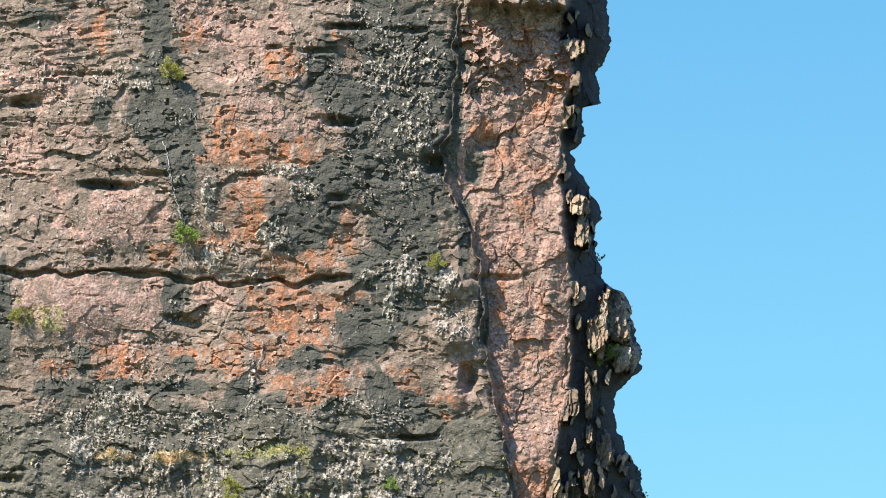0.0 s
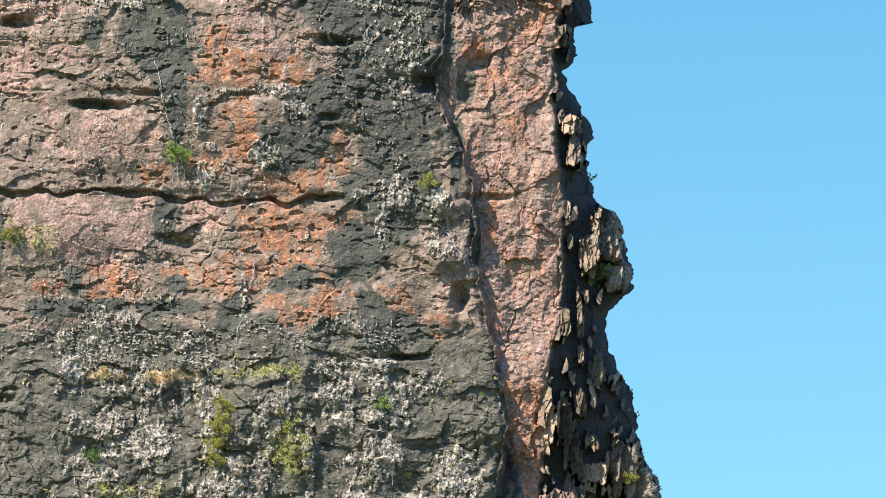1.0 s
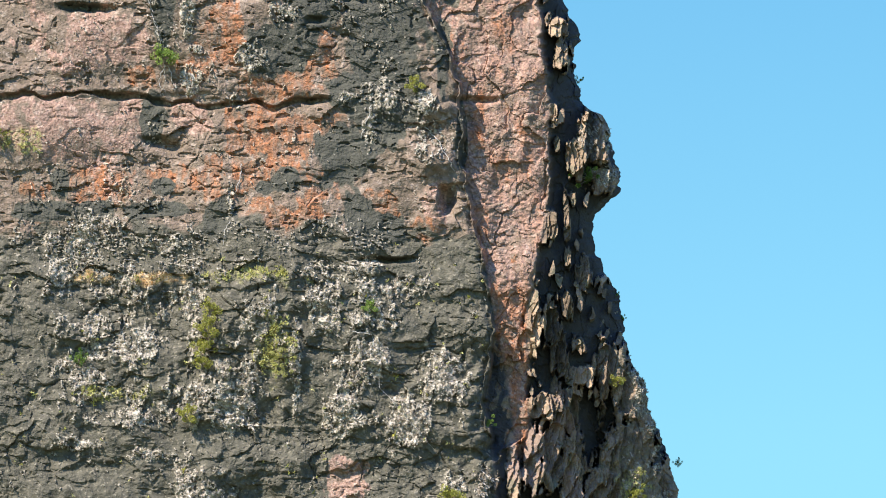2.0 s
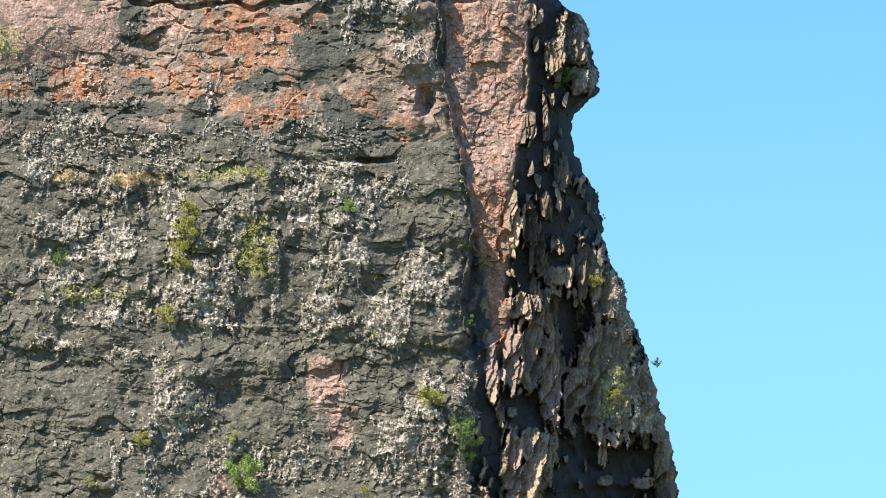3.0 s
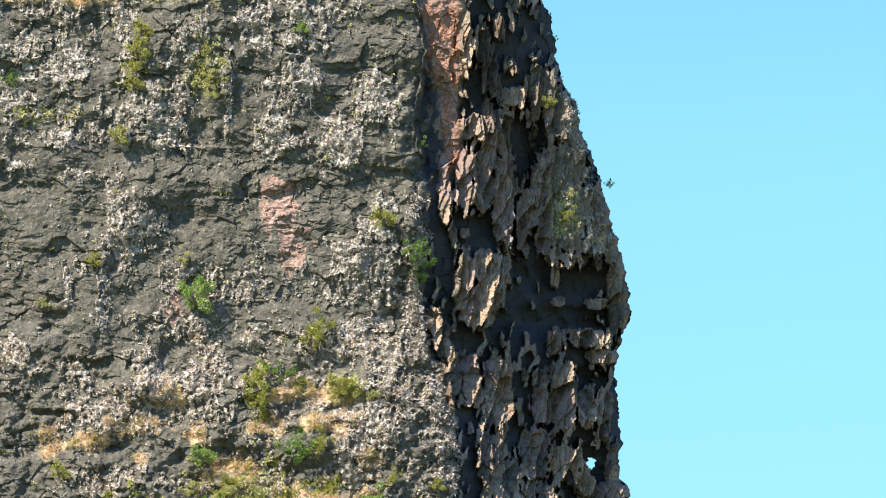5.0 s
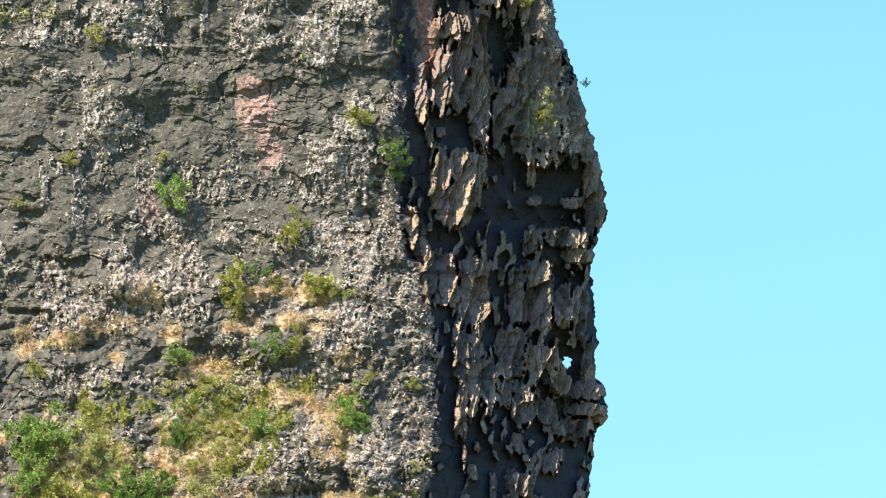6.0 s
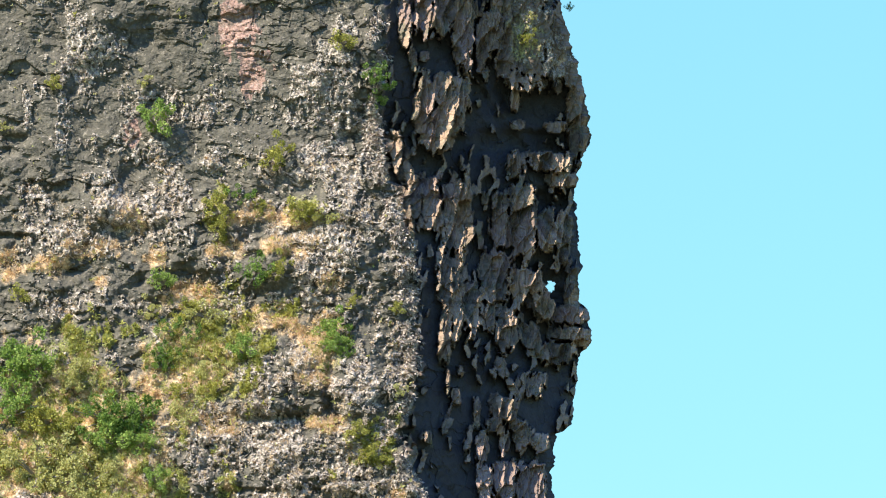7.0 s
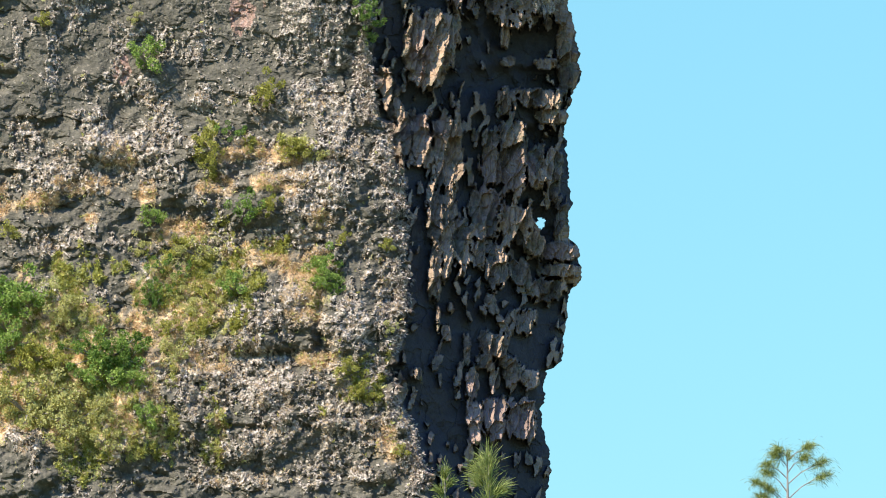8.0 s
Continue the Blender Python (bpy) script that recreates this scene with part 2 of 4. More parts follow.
# dark streaks and patches; the one at 165, 325 paints a hollow's shade
DARK_HIGH = [(282, 195, 62, 118), (272, 45, 28, 66), (300, 255, 46, 66), (322, 335, 18, 56), (705, 190, 98, 240), (572, 135, 30, 60), (610, 185, 44, 50), (590, 320, 56, 48), (522, 402, 58, 44), (175, 195, 16, 34), (60, 30, 34, 22), (165, 325, 44, 12), (800, 180, 14, 160), (816, 420, 14, 90)]
DARK_LOW = [(300, 525, 28, 46), (715, 490, 76, 90), (640, 580, 58, 56), (540, 636, 30, 22), (500, 648, 20, 14), (322, 642, 18, 14), (110, 690, 66, 18), (665, 700, 26, 50), (700, 722, 54, 34), (140, 640, 18, 24), (310, 688, 64, 14), (425, 700, 30, 36), (0, 565, 14, 130), (200, 690, 40, 20), (640, 480, 30, 40)]
DARK_REST = [(835, 300, 20, 40), (850, 560, 9, 60)]
DARK = DARK_HIGH + DARK_LOW + DARK_REST
CURTAIN_TOP = [(1086, 548, 30, 50), (1102, 625, 24, 24), (1185, 1010, 30, 60), (1205, 1110, 34, 70), (1215, 1220, 30, 40), (480, 302, 74, 12), (530, 332, 32, 22), (472, 412, 24, 26), (690, 488, 50, 22), (688, 540, 12, 40), (792, 552, 36, 36), (790, 500, 36, 26), (440, 662, 8, 40), (608, 730, 12, 30), (365, 350, 12, 30), (382, 402, 16, 10), (238, 148, 22, 10), (370, 450, 20, 30)]
CURTAIN_HIGH = [(488, 877, 50, 80), (458, 977, 42, 36), (425, 1047, 60, 50), (613, 857, 62, 62), (703, 842, 80, 52), (763, 822, 40, 30), (556, 962, 10, 100), (637, 1047, 32, 42), (673, 952, 50, 40), (658, 997, 34, 16), (243, 822, 64, 30), (193, 887, 34, 40), (243, 924, 70, 30), (163, 997, 52, 40), (243, 1054, 84, 22), (303, 744, 90, 14), (183, 737, 40, 40), (378, 877, 30, 70), (353, 1162, 22, 34), (403, 1202, 42, 26), (371, 1242, 40, 50), (293, 1120, 32, 14), (458, 1292, 32, 32), (288, 1482, 34, 50)]
CURTAIN_MIDDLE = [(423, 1477, 66, 50), (545, 1314, 16, 24), (585, 1312, 26, 42), (803, 1252, 74, 50), (843, 1172, 26, 24), (753, 1314, 44, 42), (843, 1334, 52, 42), (803, 1397, 54, 32), (713, 1427, 54, 34), (873, 1417, 40, 44), (163, 1434, 42, 24), (335, 1352, 14, 60), (273, 1322, 10, 34), (503, 1402, 32, 42), (593, 1412, 22, 24), (513, 1484, 44, 42), (453, 1392, 32, 40), (825, 1162, 20, 26), (813, 972, 40, 60), (753, 1052, 50, 40), (143, 782, 30, 60), (663, 782, 60, 14), (173, 1102, 50, 14)]
CURTAIN_LOW = [(711, 1784, 72, 66), (861, 1804, 46, 72), (681, 1874, 100, 40), (931, 1774, 34, 90), (921, 1554, 36, 90), (801, 1564, 80, 50), (281, 2009, 38, 34), (436, 2024, 28, 46), (391, 1659, 110, 28), (531, 1469, 46, 34), (616, 1594, 30, 44), (761, 1654, 70, 22), (841, 1494, 60, 50), (351, 1549, 70, 24), (431, 1474, 50, 40), (721, 1504, 50, 30), (881, 1884, 60, 24), (971, 2014, 26, 80), (801, 1974, 150, 34), (671, 2024, 50, 40), (781, 2074, 70, 30), (571, 1924, 60, 50), (941, 1654, 40, 40), (621, 1654, 50, 22)]
CURTAIN_FOOT = [(700, 1924, 150, 36), (881, 1974, 80, 60), (671, 2084, 70, 26), (841, 2064, 100, 26), ]
CURTAIN = CURTAIN_TOP + CURTAIN_HIGH + CURTAIN_MIDDLE + CURTAIN_LOW + CURTAIN_FOOT
PALE_HIGH = [(560, 1380, 90, 60), (100, 900, 80, 60), (330, 990, 90, 40), (690, 120, 70, 130), (700, 260, 70, 60), (720, 500, 50, 40), (370, 400, 30, 26), (260, 850, 110, 70), (140, 1010, 60, 70), (220, 1050, 50, 24), (400, 1180, 70, 60), (560, 1300, 60, 40), (90, 150, 100, 60), (250, 770, 170, 60), (560, 740, 130, 30), (1190, 1170, 50, 60), (1090, 555, 30, 50), (330, 1290, 60, 50)]
PALE_LOW = [(741, 1954, 220, 90), (361, 1504, 140, 110), (541, 1534, 140, 90), (801, 1494, 110, 70), (881, 1634, 90, 120), (441, 1694, 60, 50), (571, 1994, 120, 90), (331, 2064, 120, 40), (861, 1994, 120, 100), (341, 1739, 50, 14), (441, 1734, 50, 30)]
PALE = PALE_HIGH + PALE_LOW
TAN_HIGH = [(300, 810, 44, 10), (205, 808, 40, 9), (1215, 1230, 16, 26)]
TAN_FLOOR = [(331, 1834, 130, 90), (300, 1934, 100, 70), (400, 1990, 110, 40)]
TAN_LOW = [(470, 1870, 80, 90), (560, 1770, 80, 60), (319, 1794, 40, 40), (331, 1824, 34, 20), (436, 1799, 70, 24), (476, 1804, 30, 18), (301, 1902, 46, 22), (261, 1939, 34, 18), (271, 1989, 40, 16), (691, 1506, 60, 18), (716, 1559, 56, 16), (811, 1626, 28, 14), (721, 1689, 80, 20), (761, 1704, 50, 22), (571, 1644, 40, 22), (771, 1764, 34, 32), (806, 1874, 32, 14), (846, 1926, 18, 10), (926, 2014, 20, 26), (406, 1624, 14, 14), (251, 1589, 24, 26), (321, 1589, 34, 18), (511, 1949, 34, 24), (491, 1994, 60, 20), (541, 1834, 60, 30), (581, 1874, 50, 30)]
TAN_LOW_B = [(641, 1564, 36, 16), (501, 1564, 18, 24), (631, 1994, 18, 40), (391, 1564, 60, 20), (421, 1934, 60, 16), (461, 1524, 40, 20)]
TAN = TAN_FLOOR + TAN_HIGH + TAN_LOW + TAN_LOW_B
OLIVE_HIGH = [(480, 800, 60, 14), (520, 940, 26, 60), (250, 1010, 60, 12), (1150, 1190, 26, 40), (60, 560, 30, 20)]
OLIVE_LOW = [(330, 1870, 130, 110), (460, 1900, 90, 70), (301, 1854, 70, 50), (301, 1954, 90, 40), (391, 1974, 60, 40), (441, 1884, 60, 40), (611, 1734, 50, 90), (551, 1754, 60, 60), (611, 1494, 24, 40), (761, 1494, 50, 20), (816, 1719, 34, 40), (881, 1914, 60, 40), (461, 2014, 80, 30), (391, 2034, 40, 40), (551, 1854, 50, 30), (671, 1734, 40, 24), (621, 2034, 20, 40), (721, 1674, 40, 14), (331, 1754, 40, 60)]
OLIVE = OLIVE_HIGH + OLIVE_LOW


def splinters(a, b, wide, tall, seed):
    """Upright broken blocks whose faces turn to the left, each ending in a sharp drop; their height and a random number for each."""
    joint, mark, below, beside = cells((a + 0.1 * b + 5 * fbm(a / 40, b / 40, 2, seed + 5)) / wide, (b + 6 * fbm(a / 40, b / 40, 2, seed + 6)) / tall, seed)
    return wide * (0.75 * np.clip(beside, -0.7, 0.7) + 0.45 * (mark - 0.5)) + 0.14 * tall * below, mark


# plain parts of the flank, with hardly a broken rock: a, b, half width, half height
VOIDS = [(1010, 1850, 50, 190), (1150, 1330, 96, 56), (1150, 1388, 96, 18), (1200, 1480, 40, 18), (1195, 1620, 34, 34), (940, 1200, 22, 160), (1000, 970, 26, 36), (990, 1212, 36, 26), (1190, 1840, 26, 60), (1195, 2000, 20, 90), (1030, 560, 26, 200), (1050, 60, 40, 120), (1010, 790, 40, 50)]


def shards(a, b, cover):
    """1 on the small broken rocks that stand out between the slabs."""
    return step(0.80, 0.82, splinters(a, b, 8, 20, 747)[1] + 0.10 * fbm(a / 60, b / 60, 2, 748) - 0.15 * patches(a, b, VOIDS, 749, 0.2)) * (1 - cover)


def slabs(a, b):
    """How far the rocks of the flank stand out (0 where there is none), and 1 on them, with torn rims."""
    high, cover = np.zeros(a.shape), np.zeros(a.shape)
    torn = 0.50 * (splinters(a, b, 11, 25, 741)[1] - 0.5) + 0.12 * fbm(a / 5, b / 8, 2, 745)
    for ca, cb, w, h, slant in SLABS:
        pick = (np.abs(a - ca) < 1.8 * w + 8 + abs(slant) * h * 1.8) & (np.abs(b - cb) < 1.8 * h + 8)
        if pick.any():
            x, y = (a[pick] - ca - slant * (b[pick] - cb)) / w, (b[pick] - cb) / h
            r = (np.abs(x) ** 3 + np.abs(y) ** 3) ** (1 / 3) + torn[pick]
            on = step(1.10, 0.98, r)
            out = on * (6 + np.clip(0.45 * w * (x + 1), -3, 24) + 0.04 * h * (y + 1))
            high[pick] = np.maximum(high[pick], out)
            cover[pick] = np.maximum(cover[pick], on)
    return high, cover


def gaps(a, b):
    """Plants hang in ragged curtains with bare rock between."""
    return step(-0.14, 0.20, fbm(a / 46, b / 95, 3, 235) + 0.4 * fbm(a / 16, b / 22, 2, 237))


def overgrown(a, b):
    return np.maximum(patches(a, b, CURTAIN, 233, 0.4) * (0.6 + 0.4 * gaps(a, b)), (0.40 + 0.15 * step(780, 820, b) * (b < 1200) - 0.14 * step(1150, 1250, b) * step(1500, 1420, b) + 0.12 * step(1450, 1550, b)) * patches(a, b, PALE, 231, 0.7) * np.maximum(gaps(a, b), step(780, 740, b)))


def crack(a, b, pts, width, deep, seed):
    line = along(a, pts) + 7 * fbm(a / 40, a * 0 + seed, 3, seed)
    inside = step(pts[0] - 20, pts[0] + 10, a) * (1 - step(pts[-2] - 10, pts[-2] + 30, a))
    w = width * (0.7 + 0.6 * fbm(a / 60, a * 0, 2, seed + 3))
    below = (b - line) / np.maximum(w, 1.5)
    return deep * inside * np.exp(-below ** 4)


def lichened(a, b):
    """1 where pale plants crust the rock: in blobs and drips, close together in the overgrown places."""
    dens = overgrown(a, b)
    wa, wb = a + 5 * fbm(a / 18, b / 18, 2, 508), b + 5 * fbm(a / 18, b / 18, 2, 509)
    small = 1 - 0.4 * step(800, 720, b)
    n = fbm(wa / (5.6 * small), wb / ((7.5 + 3.5 * (b < 1250)) * small), 3, 501, 0.6) + 0.5 * fbm(a / 34, b / 44, 2, 505)
    return step(0.0, 0.16, n - 1.22 + 1.95 * dens)


def lean(a, b):
    """The wide shape of the wall: it comes forward towards its foot."""
    return 0.00010 * (a - 450) ** 2 * (a < 450) - 0.22 * np.maximum(0, b - 1330) - 0.13 * np.maximum(0, b - 1700) + 14 * fbm(a / 260, b / 260, 2, 3)


def wall(a, b, corner):
    """How far the left wall's beds, blocks and ledges stand out of its wide shape."""
    busy = step(-0.35, 0.45, fbm(a / 130, b / 90, 3, 9))
    warp, warp2 = fbm(a / 50, b / 50, 3, 21), fbm(a / 50, b / 50, 3, 25)
    low = step(660, 800, b)
    ledges = step(-0.05, 0.45, fbm(a / 75, b / 50, 3, 33))
    wx, wy = a + 7 * warp, b + 6 * warp2
    block, joint = facets(wx / 66, wy / 38, 31)
    block1 = facets(wx / 26, wy / (17 + 9 * low), 36)[0]
    block2 = facets(wx / 10, wy / (9 + 2 * low), 47)[0]
    out = 6 * fbm(a / 80, b / 60, 3, 11) + low * (5 * ridged((a + 20 * warp) / 120, b / 420, 2, 12) + 4 * fbm(a / 40, b / 40, 2, 14))
    out = out + (2 + 5 * ledges) * block + (0.8 + 2.4 * busy) * block1 + (0.4 + 1.3 * busy) * block2 + 0.8 * fbm(a / 9, b / 7, 3, 51)
    beds = step(250, 180, b) * step(270, 170, a) + 0.12 * step(700, 500, b)
    out = out + 2.4 * beds * ridged((a + 30 * warp) / 90, (b + 0.12 * a) / 15, 3, 57)
    seams = ridged((a + 18 * warp) / 150, (b + 10 * warp2) / 42, 2, 58)
    out = out - 4.5 * step(0.86, 1.1, seams) * ledges
    out = out - 3.0 * busy * ledges * (1 - step(0.015, 0.05, joint))
    plain = patches(a, b, SMOOTH, 65)
    holes = step(0.66, 0.80, fbm(a / 17, b / 10, 2, 59))
    out = out * (0.74 + 0.26 * low) * (1 - 0.5 * plain) - 5 * holes * (1 - plain) * (1 - 0.5 * low)
    ragged = step(90, 0, corner - a) * step(860, 1000, b)
    out = out + ragged * (7 * fbm(a / 22, b / 26, 3, 67) + 6 * block1)
    out = out + lichened(a, b) * ((3.2 + 1.2 * step(1400, 1500, b)) * (1 + fbm(a / 5, b / 7, 2, 53)))
    foot = step(1380, 1520, b)
    out = out + foot * (8 * fbm(a / 42, b / 34, 3, 62) + 3.5 * fbm(a / 14, b / 12, 2, 63))
    out = out + 1.5 * bumps(a, b, HOLLOWS, 60) + (1 + 0.7 * foot) * bumps(a, b, BLOCKS, 61)
    out = out - crack(a, b, (-200, 470, 0, 478, 110, 490, 170, 482, 260, 486, 340, 496, 420, 502, 520, 500, 600, 492), 6.5, 17, 3)
    return out + 7 * step(492, 470, b) * step(640, 560, a)


def lip(b):
    """The line behind which the buttress turns away from the sun: the pillar's ridge, lower down the wall's corner."""
    upper = step(1140, 1080, b)
    return along(b, RIDGE) * upper + along(b, CORNER) * (1 - upper)


def grazed(a, b):
    """Depth that the sun's rays past the lip just touch (0.78 back and 1.36 down for each unit to the right)."""
    r = np.maximum(0, a - lip(b))
    for _ in range(3):
        up = b - 1.36 * r
        r = 0.5 * r + 0.5 * np.maximum(0, a - lip(up))
    up = b - 1.36 * r
    return lean(lip(up), up) + step(1140, 1080, up) * along(up, CLEFT) + 0.78 * r


def buttress(a, b, corner, edge, left):
    """Depth right of the corner: a cleft, the pillar, then the shaded flank with the rocks that stand out of it."""
    reach = a - corner
    warp, warp2 = fbm(a / 50, b / 50, 3, 21), fbm(a / 50, b / 50, 3, 25)
    block1 = facets((a + 9 * warp) / 25, (b + 8 * warp2) / 17, 36)[0]
    block2 = facets((a + 9 * warp) / 10, (b + 8 * warp2) / 8, 47)[0]
    chunk = facets((a + 6 * warp) / 14, (b + 6 * warp2) / 30, 95)[0]
    # pillar
    cleft = along(b, CLEFT)
    into = step(0, 7 + 0.08 * cleft, reach + 4 * fbm(a / 12, b / 18, 2, 69)) * cleft
    broken = step(1.2, 0.2, np.abs(b - 100) / 90)
    relief = 7 * fbm(a / 46, b / 80, 3, 81) + (1.0 + broken) * fbm(a / 8, b / 8, 3, 85) + (1.6 + 4 * broken) * block2 + (2.0 + 11 * broken) * block1 + bumps(a, b, HOLLOWS, 60)
    plate, seam = facets((a + 14 * warp) / 52, (b + 16 * warp2) / 74, 91)
    relief = relief + 7 * plate - 3.5 * (1 - step(0.008, 0.035, seam)) * step(-0.1, 0.3, warp) + 46 * step(7, -5, b - 4 + 7 * fbm(a / 24, b * 0, 3, 88)) * step(815, 840, a)
    pillar = lean(a, b) + into - relief * step(0, 12, reach)
    # flank
    high, cover = slabs(a, b)
    bits = shards(a, b, cover)
    over = a - lip(b) - 9 * fbm(b / 24, a / 80, 3, 68)
    sunk = (16 + 26 * step(270, 200, b) + 8 * step(800, 650, b) + 4 * fbm(a / 40, b / 70, 3, 751) - 3 * chunk - 2 * block1 - 0.6 * bumps(a, b, CAVES, 98)) * (1 - 0.25 * cover)
    fin = 1 - 0.6 * step(1115, 1135, a) * step(1290, 1260, b)
    stand = high + cover * (fin * splinters(a, b, 24, 74, 761)[0] + 0.7 * fin * splinters(a, b, 11, 25, 741)[0] + 1.3 * block2 + 1.5 * fbm(a / 6, b / 9, 2, 87))
    flank = grazed(a, b) + step(0, 12, over) * (sunk * (1 - np.maximum(cover, bits)) - stand - bits * (5 + splinters(a, b, 8, 20, 747)[0]))
    upper = step(1140, 1080, b)
    side = pillar * (1 - step(-3, 3, over)) * upper + flank * (1 - (1 - step(-3, 3, over)) * upper)
    return side - left * step(14, 0, reach) * 0.6 + 22 * step(18, 0, edge - a) ** 2


def depth(a, b, corner, edge):
    """Depth of the face at a, b (away from the viewer)."""
    out, left = np.zeros(a.shape), np.zeros(a.shape)
    near, right = a < corner + 14, a > corner
    left[near] = wall(a[near], b[near], corner[near])
    out[near] = lean(a[near], b[near]) - left[near] + 8 * step(16 - 4 * step(860, 1050, b[near]), 0, corner[near] - a[near]) ** 2
    out[right] = buttress(a[right], b[right], corner[right], edge[right], left[right])
    return out


# ---------------------------------------------------------------- grid of the pinnacle
rows_b = np.concatenate([np.arange(-300, -40, 20), np.arange(-40, 2150, 2.1), np.arange(2150, 2330, 16)])
N_FAR, N_LEFT, N_RIGHT, N_TURN = 14, 430, 200, 22
bb = rows_b[:, None]
edge = edge_of(bb) + 3.0 * fbm(bb / 14, bb * 0, 3, 5) + 1.5 * fbm(bb / 4, bb * 0, 2, 6)
corner = along(bb, CORNER) + (6 + 14 * step(1000, 1450, bb)) * fbm(bb / 26, bb * 0 + 4, 3, 8, 0.5)
start = along(bb, (-300, -65, 882, -65, 1110, -40, 1446, 30, 1832, 120, 2300, 190))
left_a = start + (corner - start) * np.linspace(0, 1, N_LEFT)[None, :]
far_left = -1200 + (start + 1195) * np.linspace(0, 1, N_FAR)[None, :]
around = np.abs(bb - rows_b[None, :]) < 26
inner = np.where(around, edge[:, 0][None, :], 9999).min(1)
inner = (around * inner[None, :]).sum(1)[:, None] / around.sum(1)[:, None] - 8
N_RIM = 34
right_a = np.concatenate([corner + (inner - corner) * np.linspace(0, 1, N_RIGHT - N_RIM + 1)[None, 1:], inner + (edge - inner) * np.linspace(0, 1, N_RIM + 1)[None, 1:]], 1)
front_a = np.concatenate([far_left, left_a, right_a], 1)
front_b = np.repeat(bb, front_a.shape[1], 1)
front_d = depth(front_a, front_b, corner + 0 * front_a, edge + 0 * front_a)

# beyond the edge the rock turns away, and closes behind
theta = np.linspace(0, radians(95), N_TURN + 1)[None, 1:]
last_d = front_d[:, -1:]
radius = 26.0
turn_a = edge - radius * (1 - np.cos(theta)) + 2 * fbm(theta * 6 + 0 * bb, bb / 12, 3, 14)
turn_d = last_d + 2.2 * radius * np.sin(theta) + 0 * bb
t_back = np.linspace(0, 1, 15)[None, 1:]
back_a1 = turn_a[:, -1:] - 130 * t_back + 12 * fbm(t_back * 9 + 0 * bb, bb / 60, 3, 15)
back_d1 = turn_d[:, -1:] + (760 - turn_d[:, -1:]) * t_back
t_rear = np.linspace(0, 1, 11)[None, 1:]
back_a2 = back_a1[:, -1:] + (-1230 - back_a1[:, -1:]) * t_rear
back_d2 = 760 + 60 * fbm(t_rear * 5 + 0 * bb, bb / 200, 2, 16)
t_side = np.linspace(0, 1, 7)[None, 1:]
back_a3 = -1230 + 30 * t_side - 60 * np.sin(t_side * 3.14) + 0 * bb
back_d3 = back_d2[:, -1:] + (front_d[:, :1] - back_d2[:, -1:]) * t_side
ring_a = np.concatenate([front_a, turn_a, back_a1, back_a2, back_a3], 1)
ring_d = np.concatenate([front_d, turn_d, back_d1, back_d2, back_d3], 1)
ring_b = np.repeat(bb, ring_a.shape[1], 1)
CUT = N_FAR + N_LEFT - 1


# ---------------------------------------------------------------- where the rock is stained, bare, overgrown, or coloured for sun and shade
def stains(a, b, corner):
    right = step(0, 12, a - corner)
    ridge = along(b, RIDGE)
    # strip colour starts where the wall's cast shadow ends; that shadow is painted dark
    strip = right * step(12, -6, a - ridge) * step(1150, 1090, b) * step(-4, 6, a - along(b, (0, 700, 840, 860, 900, 908, 950, 922, 1000, 930, 1040, 936, 1150, 948)))
    tinted = strip * step(0, 60, b)
    pink = np.maximum(patches(a, b, PINK, 201) * (1 - 0.1 * (b > 700) * right), tinted * (0.72 + 0.28 * step(-0.2, 0.4, fbm(a / 30, b / 60, 3, 205))))
    rust = np.maximum(patches(a, b, RUST, 211), tinted * np.maximum(step(760, 880, b), 0.3 + 0.3 * fbm(a / 40, b / 50, 2, 207)))
    low = step(-24, 24, b - 715 + 34 * fbm(a / 60, b / 40, 3, 221)) * (1 - right)
    spots = patches(a, b, PINK, 201) * (b > 700)
    dark = (1 - 0.8 * spots) * np.maximum(patches(a, b, DARK, 223, 0.3), low)
    cover = slabs(a, b)[1]
    # slabs and shards take a sunlit colour, the flank between them a shade colour
    lit_slab = np.maximum(cover, 0.8 * shards(a, b, cover)) * right * (1 - strip) * (1 - 0.5 * step(1090, 1115, a) * step(1290, 1260, b) * step(900, 960, b))
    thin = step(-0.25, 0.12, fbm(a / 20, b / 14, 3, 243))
    return {"pink": pink, "rust": rust, "dark": np.clip(dark, 0, 1), "stain_shade": patches(a, b, DARK, 223, 0.22) * (1 - right), "lichen": lichened(a, b) * (1 - right * (1 - np.maximum(step(1090, 1110, a) * step(1290, 1260, b), step(1050, 1062, a) * step(680, 640, b)))),
            "tan": patches(a, b, TAN, 241, 0.55) * (1 - strip) * (0.25 + 0.75 * thin), "olive": patches(a, b, OLIVE, 251, 0.7) * (1 - 0.6 * thin) * (1 - strip), "lit_slab": lit_slab, "tone": splinters(a, b, 24, 74, 761)[1], "shaded_rock": right * (1 - strip) * (1 - lit_slab)}


# ---------------------------------------------------------------- materials
def material(name):
    m = bpy.data.materials.new(name)
    m.use_nodes = True
    return m, m.node_tree.nodes, m.node_tree.links, m.node_tree.nodes["Principled BSDF"]


def tex_noise(nodes, links, vec, scale, detail=4.0, rough=0.6, stretch=None):
    n = nodes.new("ShaderNodeTexNoise")
    n.inputs["Scale"].default_value, n.inputs["Detail"].default_value, n.inputs["Roughness"].default_value = scale, detail, rough
    if stretch:
        s = nodes.new("ShaderNodeMapping")
        s.inputs["Scale"].default_value = stretch
        links.new(vec, s.inputs["Vector"])
        vec = s.outputs[0]
    links.new(vec, n.inputs["Vector"])
    return n.outputs["Fac"]


